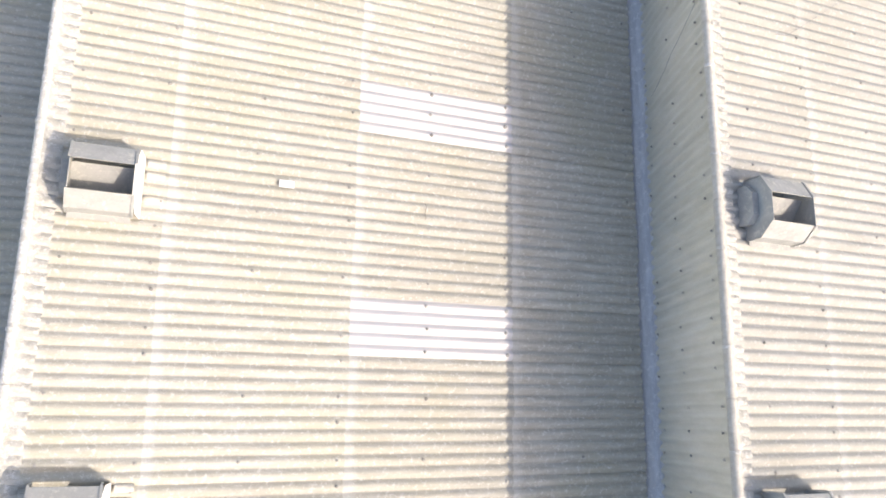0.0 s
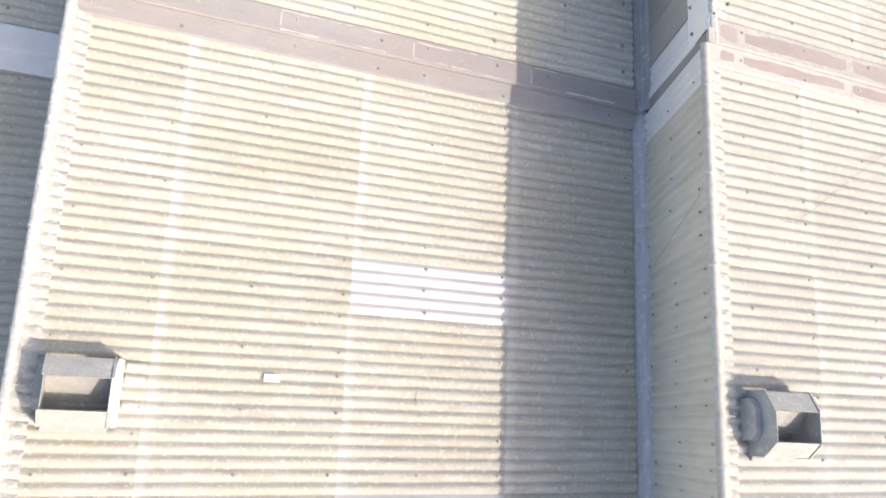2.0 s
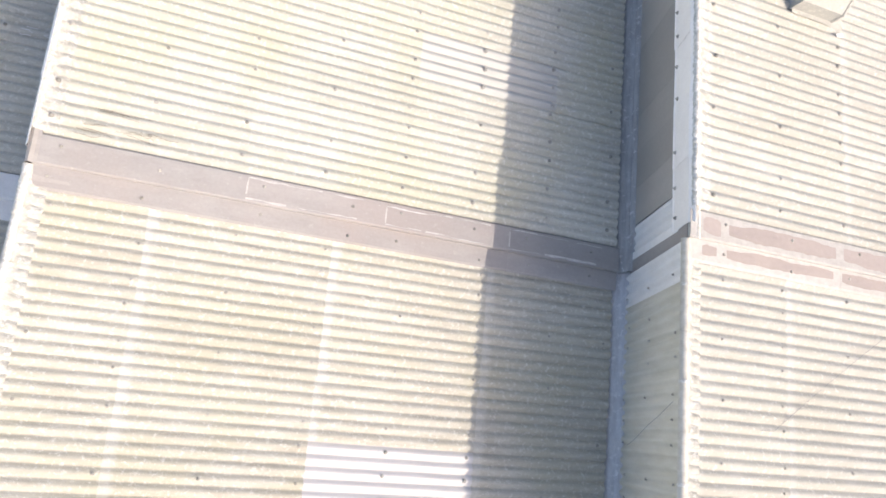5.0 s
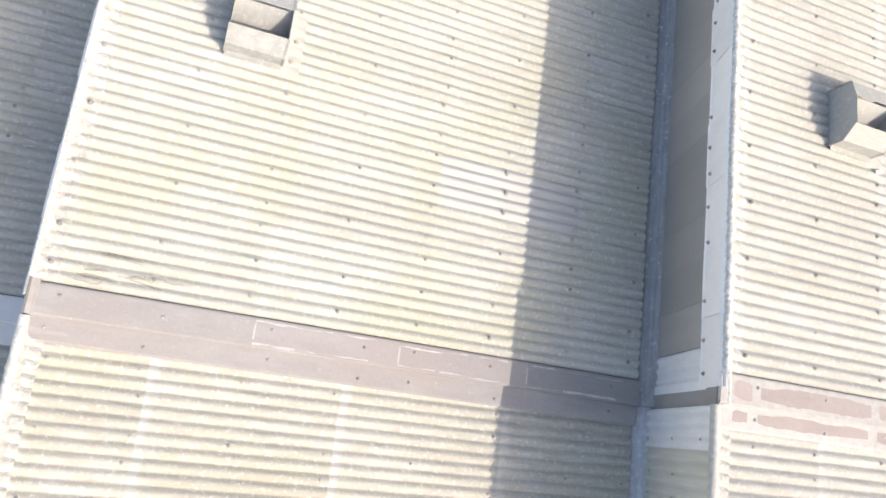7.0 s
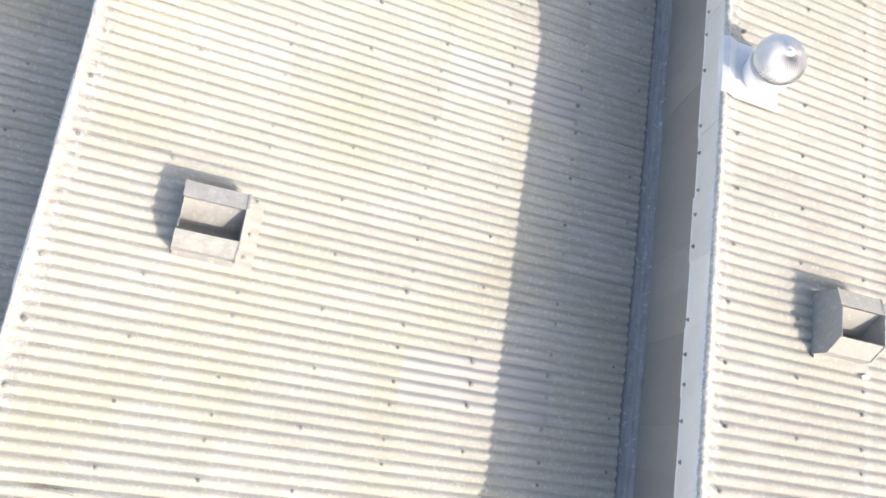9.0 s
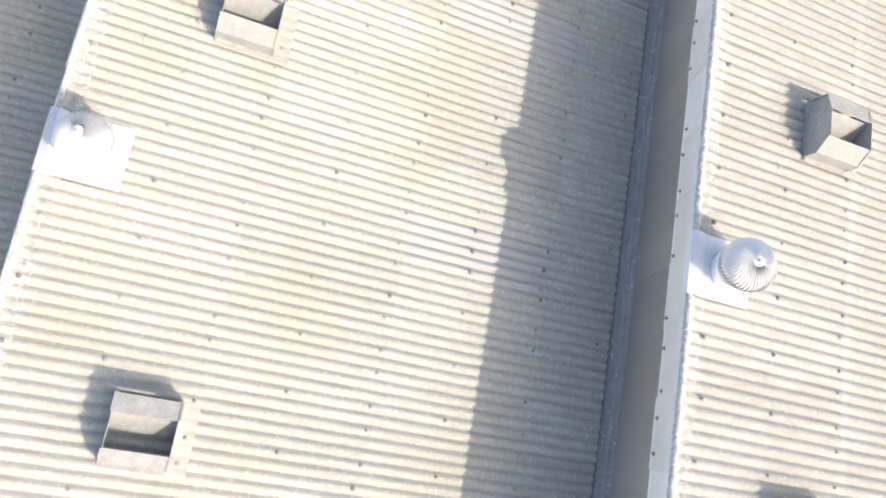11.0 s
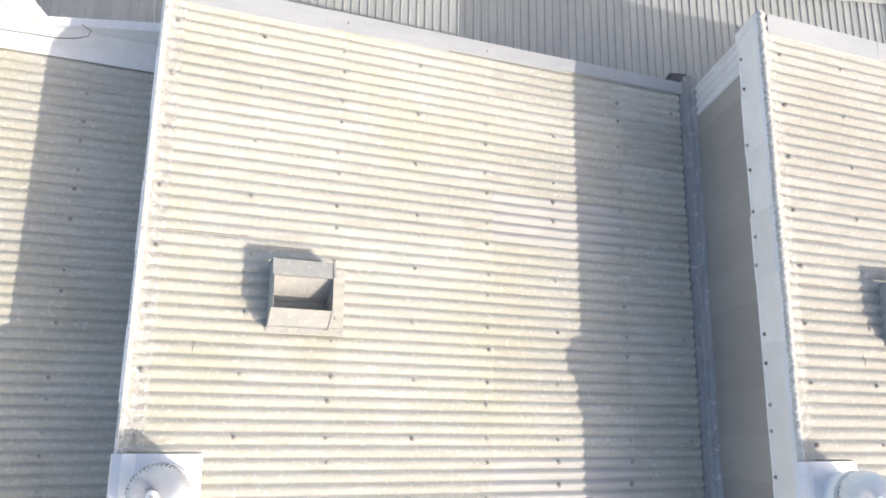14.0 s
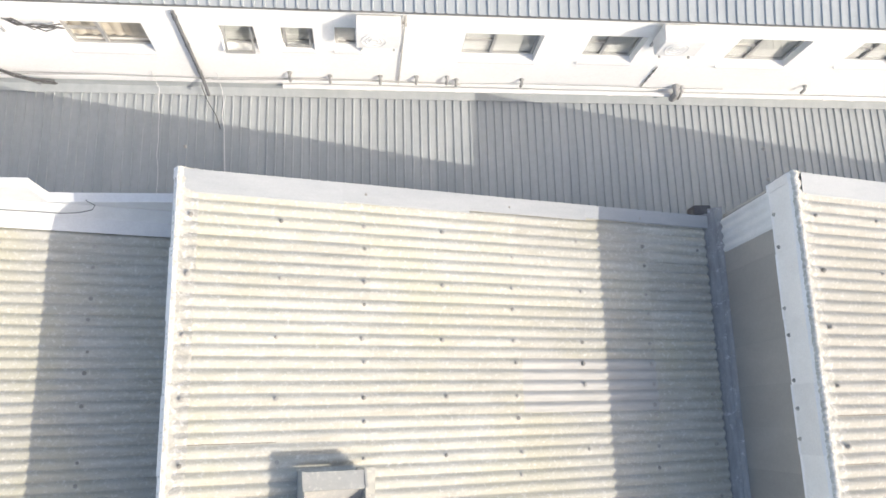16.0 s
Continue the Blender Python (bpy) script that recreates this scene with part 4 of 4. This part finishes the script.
    box(bm, x0 - 0.02, x1 + 0.02, FY - 0.035, FY + 0.13, z0 - 0.045, z0 - 0.004, 0.006)
    part("window_sill", bm, WHITE, w)

# eaves gutter and the upper roof
up = ribbed("roof_upper_grey", FX0, FX1, FY - 0.16, 5.15, FY + 9.0, 6.5, 0.150, "grey ribbed metal roof over the white building", 0.022)
eg = thing("eaves_gutter", pose(0, 0, 0), "white-painted eaves gutter, dented along its edge", "gutter", kind="structure")
rs = random.Random(12)
x = FX0
while x < FX1:
    e = x + 2.4
    bm = bmesh.new()
    dz = rs.uniform(-0.012, 0.012)
    prof = [(x, FY - 0.02, 5.13 + dz), (x, FY - 0.02, 5.03 + dz), (x, FY - 0.13, 5.03 + dz), (x, FY - 0.15, 5.12 + dz), (x, FY - 0.135, 5.13 + dz)]
    folded(bm, prof, (2.39, 0, rs.uniform(-0.02, 0.02)), (0, -0.003, 0.003))
    part("length", bm, WHITE, eg)
    x = e

# ---------------------------------------------------------------- pipes, cables and boxes on the white wall


def downpipe(x, z0, z1, r, mat, label, bend=True, off=0.05):
    p = thing("downpipe", pose(x, FY - off, z0), label, "pipe")
    bm = bmesh.new()
    rod(bm, (0, 0, 0), (0, 0, z1 - z0), r, n=12)
    part("pipe", bm, mat, p, smooth=True)
    for z in (0.25, (z1 - z0) * 0.55, z1 - z0 - 0.15):
        bm = bmesh.new()
        rod(bm, (0, 0, z - 0.02), (0, 0, z + 0.02), r + 0.008, n=12)
        box(bm, -0.012, 0.012, 0, off, z - 0.012, z + 0.012)
        part("bracket", bm, mat, p)
    if bend:
        bm = bmesh.new()
        wire(bm, [(0, 0, 0.0), (0.01, -0.03, -0.04), (0.04, -0.10, -0.065), (0.10, -0.28, -0.065)], r, 10)
        part("shoe", bm, mat, p, smooth=True)
    return p


downpipe(-4.12, 2.62, 4.76, 0.030, RIBDARK, "dark grey downpipe on the white wall")
vent_pipe = downpipe(-0.80, 2.55, 4.72, 0.012, PIPE, "thin grey vent pipe on the white wall", False, 0.025)
bm = bmesh.new()
rod(bm, (-0.24, -0.02, 2.0), (0.03, -0.02, 2.06), 0.03, n=10)
rod(bm, (0.0, -0.02, 2.05), (0.0, -0.02, 2.3), 0.022, n=10)
part("tee", bm, PIPE, vent_pipe, smooth=True)
downpipe(3.57, 2.62, 3.40, 0.010, DARKBOX, "short thin waste pipe below a cooling unit", False, 0.016)


def ac_unit(x, z):
    u = thing("air_conditioner", pose(x, FY, z), "white outdoor cooling unit on wall brackets", "air conditioner", "cooling units on the wall")
    bm = bmesh.new()
    box(bm, -0.33, 0.33, -0.34, -0.06, 0, 0.48, 0.015)
    case = part("case", bm, WHITE, u)
    bm = bmesh.new()
    for r in (0.06, 0.12, 0.18):
        pts = [(-0.06 + r * math.cos(a * math.pi / 12), -0.346, 0.24 + r * math.sin(a * math.pi / 12)) for a in range(25)]
        wire(bm, pts, 0.006, 5)
    part("grille", bm, WHITE, case)
    for sx in (-0.24, 0.24):
        bm = bmesh.new()
        box(bm, sx - 0.015, sx + 0.015, -0.36, 0, -0.03, -0.002)
        box(bm, sx - 0.015, sx + 0.015, -0.03, 0, -0.3, -0.03)
        part("bracket", bm, PIPE, u)
    return u


ac = ac_unit(-1.2, 4.40)
copy_thing(ac, pose(3.42, FY, 4.42))
copy_thing(ac, pose(-6.95, FY, 4.3))

for i, (x, z, tall) in enumerate(((-2.65, 2.52, 0.17), (-1.98, 2.50, 0.10), (-1.12, 2.50, 0.14), (-0.5, 2.52, 0.13), (0.03, 2.54, 0.13), (1.35, 2.52, 0.12), (6.6, 2.52, 0.14), (0.2, 2.50, 0.07))):
    st = thing("pipe_stub", pose(x, FY, z + 0.15), "short grey pipe stub out of the white wall", "pipe", "pipe stubs along the wall")
    bm = bmesh.new()
    wire(bm, [(0, 0.05, tall), (0, -0.05, tall), (0, -0.08, tall - 0.03), (0, -0.085, 0)], 0.026, 8)
    part("elbow", bm, DARKPIPE, st, smooth=True)
    bm = bmesh.new()
    rod(bm, (0, -0.002, tall), (0, -0.02, tall), 0.04, n=10)
    part("collar", bm, DARKPIPE, st)

vb = thing("vent_cowl", pose(4.2, FY, 2.40), "grey metal vent cowl at the foot of the wall", "vent cowl")
bm = bmesh.new()
wire(bm, [(0, 0.05, 0.3), (0, -0.08, 0.3), (0.02, -0.14, 0.24), (0.02, -0.15, 0.02)], 0.06, 10)
part("cowl", bm, DARKPIPE, vb, smooth=True)
bm = bmesh.new()
wire(bm, [(0.12, 0.02, 0.28), (0.12, -0.12, 0.26), (0.13, -0.15, 0.05)], 0.028, 8)
part("side_pipe", bm, PIPE, vb, smooth=True)

bm = bmesh.new()
pts = []
rs = random.Random(3)
x = -2.8
while x < 16:
    pts.append((x, FY - 0.075, 2.45 + rs.uniform(-0.006, 0.006)))
    x += 0.55
wire(bm, pts, 0.042, 12)
conduit = thing("wall_conduit", pose(0, 0, 0), "white waste pipe along the foot of the wall", "pipe")
part("pipe", bm, WHITE, conduit, smooth=True)
for x in (-1.95, -1.3, -0.78, 0.25, 1.35, 1.62, 3.05, 5.1, 6.35, 7.2, 7.75):
    bm = bmesh.new()
    rod(bm, (x - 0.05, FY - 0.075, 2.45), (x + 0.05, FY - 0.075, 2.45), 0.05, n=14)
    part("coupler", bm, WHITE, conduit, smooth=True)
for y, z, sd in ((0.03, 2.60, 5), (0.04, 2.66, 6)):
    bm = bmesh.new()
    rs = random.Random(sd)
    wire(bm, [(-7.5 + 0.6 * i, FY - y, z + rs.uniform(-0.02, 0.02) + 0.03 * math.sin(i * 0.9 + sd)) for i in range(14 if sd == 5 else 22)], 0.007)
    solid("wall_cable", bm, PIPE, "thin grey cable slung along the white wall", "cable")
for x0, x1, sd in ((-4.92, -4.86, 1), (-3.86, -3.72, 2)):
    bm = bmesh.new()
    wire(bm, [(x0, FY - 0.03, 2.8)] + sag((x0, FY - 0.1, LOW + 0.1), (x1, Y_END + 0.35, LOW + 0.07), 0.0, 9, 0.02, sd), 0.007)
    solid("hanging_cable", bm, PALEWIRE, "pale cable hanging from the wall over the grey roof", "cable")
bm = bmesh.new()
wire(bm, [(-4.2, FY - 0.05, 2.36), (-4.1, FY - 0.3, 2.25), (-3.95, FY - 0.55, LOW + 0.06), (-3.87, FY - 0.8, LOW + 0.06)], 0.008)
solid("roof_cable", bm, CABLE, "dark cable lying on the grey roof", "cable")
for n, (x, z) in enumerate(((-7.0, 2.7), (-6.2, 4.36))):
    b = thing("cable_bundle", pose(x, FY - 0.04, z), "tangled black cable bundle on the white wall", "cable", "cable bundles on the wall")
    for i in range(7):
        rs = random.Random(n * 9 + i)
        bm = bmesh.new()
        end = -0.42 if n == 0 else -0.16
        pts = [(-0.32 + rs.uniform(-0.05, 0.05), -0.01, 0.06 + rs.uniform(-0.05, 0.05))]
        for j in range(1, 7):
            u = j / 6
            pts.append((-0.32 + 0.7 * u + rs.uniform(-0.05, 0.05), -0.02 - 0.10 * math.sin(math.pi * u) * rs.uniform(0.4, 1), 0.08 + end * u ** 1.6 + 0.06 * math.sin(5 * u + i) + rs.uniform(-0.03, 0.03)))
        wire(bm, pts, rs.uniform(0.006, 0.011))
        part("cable", bm, CABLE, b, smooth=True)

# ---------------------------------------------------------------- small things on the roofs
bm = bmesh.new()                                         # rainwater head at the gutter's end
gx = RIDGE_X + EAVE + 0.02
box(bm, gx - 0.14, gx + 0.16, Y_END + 0.08, Y_END + 0.24, 2.7, 2.99, 0.01)
solid("rainwater_head", bm, DARKBOX, "dark metal rainwater head at the gutter's end", "gutter")
bm = bmesh.new()
wire(bm, sag((4.45, 5.25, 5.33), (5.79, 5.28, roof_z(1, 1, 5.79) + 0.05), 0.06, 8) + sag((5.82, 5.3, roof_z(1, 1, 5.8) + 0.05), (7.9, 6.85, roof_z(1, 1, 7.9) + 0.1), 0.06, 12)[1:], 0.0036)
solid("roof_wire", bm, DARKPIPE, "thin dark wire strung across the roof", "wire")
bm = bmesh.new()
box(bm, -1.10, -0.90, 2.89, 2.99, 0, 0.012, 0.004)
chip = solid("loose_chip", bm, WHITE, "small white flake lying on the roof", "debris")
chip.matrix_basis = on_roof(0, 1, -1.0, 2.94, 0.040) @ pose(1.0, -2.94, 0)
bm = bmesh.new()
box(bm, -0.07, 0.07, -0.03, 0.03, 0, 0.01, 0.004)
chip = solid("loose_chip", bm, WHITE, "small white flake lying on the drab roof", "debris")
chip.matrix_basis = on_roof(1, 2, 7.07, 11.24, 0.036) @ pose(0, 0, 0, 0, 0, 14)
bm = bmesh.new()
wire(bm, sag((4.36, 5.52, 5.20), (4.42, 4.95, 3.45), 0.0, 6, 0.012, 4), 0.0036)
solid("face_wire", bm, DARKPIPE, "thin dark wire hanging down the upright cladding", "wire")
rs = random.Random(61)
for i in range(21):
    xa, ya, xc, yc = ((-3.28, 8.44, -2.72, 8.43), (-3.0, 8.19, -2.24, 8.27), (-3.40, 8.11, -3.14, 8.28))[i % 3]
    u = rs.uniform(0, 0.75)
    x, y = xa + (xc - xa) * u, ya + (yc - ya) * u + rs.uniform(-0.035, 0.035)
    bm = bmesh.new()
    pts, px, py = [], 0.0, 0.0
    for j in range(rs.randint(6, 14)):
        pts.append((px, py, AMP * wave((y + py - Y_WALL1) / WAVE[2]) + 0.0105))
        px, py = px + rs.uniform(0.012, 0.05), py + rs.uniform(-0.014, 0.014)
    wire(bm, pts, rs.uniform(0.0018, 0.0034), 5)
    c = solid("bitumen_crack", bm, CRACK, "dark crack of old bitumen on the pale roof", "crack", group="cracks by the flashing")
    c.matrix_basis = on_roof(0, 2, x, y, 0.0)
for cx, cy in ((-5.15, 11.13), (-5.0, 10.22), (-4.97, 13.48)):
    rs = random.Random(int(cy * 10))
    for i in range(7):
        x, y = cx + rs.uniform(-0.28, 0.22), cy + rs.uniform(-0.07, 0.09)
        bm = bmesh.new()
        pts, px, py = [], 0.0, 0.0
        for j in range(rs.randint(4, 8)):
            pts.append((px, py, AMP * wave((y + py - Y_WALL1) / WAVE[2]) + 0.024))
            px, py = px + rs.uniform(0.01, 0.045), py + rs.uniform(-0.018, 0.018)
        wire(bm, pts, rs.uniform(0.004, 0.009), 5)
        c = solid("sealant_flake", bm, PALEWIRE, "pale flake of old sealant on the shaded roof", "debris", group="sealant flakes on the roof")
        c.matrix_basis = on_roof(-1, 2, x, y, 0.0)
for k, s, x, y, ln in ((0, 2, -3.59, 18.23, 1.12), (0, 2, -3.66, 12.60, 1.15), (1, 2, 4.74, 18.35, 0.95), (1, 2, 4.70, 17.73, 0.72), (0, 1, -3.72, 6.99, 0.22), (0, 1, -3.66, 6.25, 0.16)):
    bm = bmesh.new()
    base = Y_WALL0 if s == 1 else Y_WALL1
    groove = base + round((y - base) / WAVE[s]) * WAVE[s]
    rs = random.Random(int(y * 10))
    wire(bm, [(ln * j / 9, 0.006 + rs.uniform(-0.002, 0.002), 0) for j in range(10)], 0.0055, 5)
    c = solid("gaping_lap", bm, CRACK, "dark gaping side lap between two roofing sheets", "crack")
    c.matrix_basis = on_roof(k, s, x, groove, AMP * wave(0) + 0.008)
for k, s, x, y, ln in ((0, 1, 0.88, 2.80, 0.24), (0, 2, -3.09, 16.80, 0.15), (1, 2, 5.78, 16.82, 0.16)):
    bm = bmesh.new()
    rs = random.Random(int(y * 10))
    n = 12
    base = Y_WALL0 if s == 1 else Y_WALL1
    pts = []
    for j in range(n):
        yy = y - ln / 2 + ln * j / (n - 1)
        pts.append((rs.uniform(-0.012, 0.012), yy - y, AMP * wave((yy - base) / WAVE[s]) + 0.011))
    wire(bm, pts, 0.004, 5)
    c = solid("sheet_crack", bm, CRACK, "fine dark crack across a roofing sheet", "crack")
    c.matrix_basis = on_roof(k, s, x, y, 0.0)
bm = bmesh.new()
yb = Y_END - 0.12
wire(bm, [(x, yb - 0.02, roof_z(-1, 2, x) + 0.20 + 0.02 * math.sin(3 * x)) for x in (-9.0, -8.3, -7.6, -7.0, -6.5, -6.1, -5.8)] + [(-5.55, yb - 0.01, 3.66), (-5.36, yb + 0.02, 3.70), (-5.30, yb + 0.07, 3.78), (-5.36, yb + 0.09, 3.86), (-5.40, yb + 0.12, 3.87)], 0.006)
solid("parapet_cable", bm, CABLE, "dark cable lying along the white parapet", "cable", smooth=True)

# ---------------------------------------------------------------- the roofing sheets and their bolts
for k in (0, 1, -1):
    for s in (1, 2):
        build_roof(k, s)
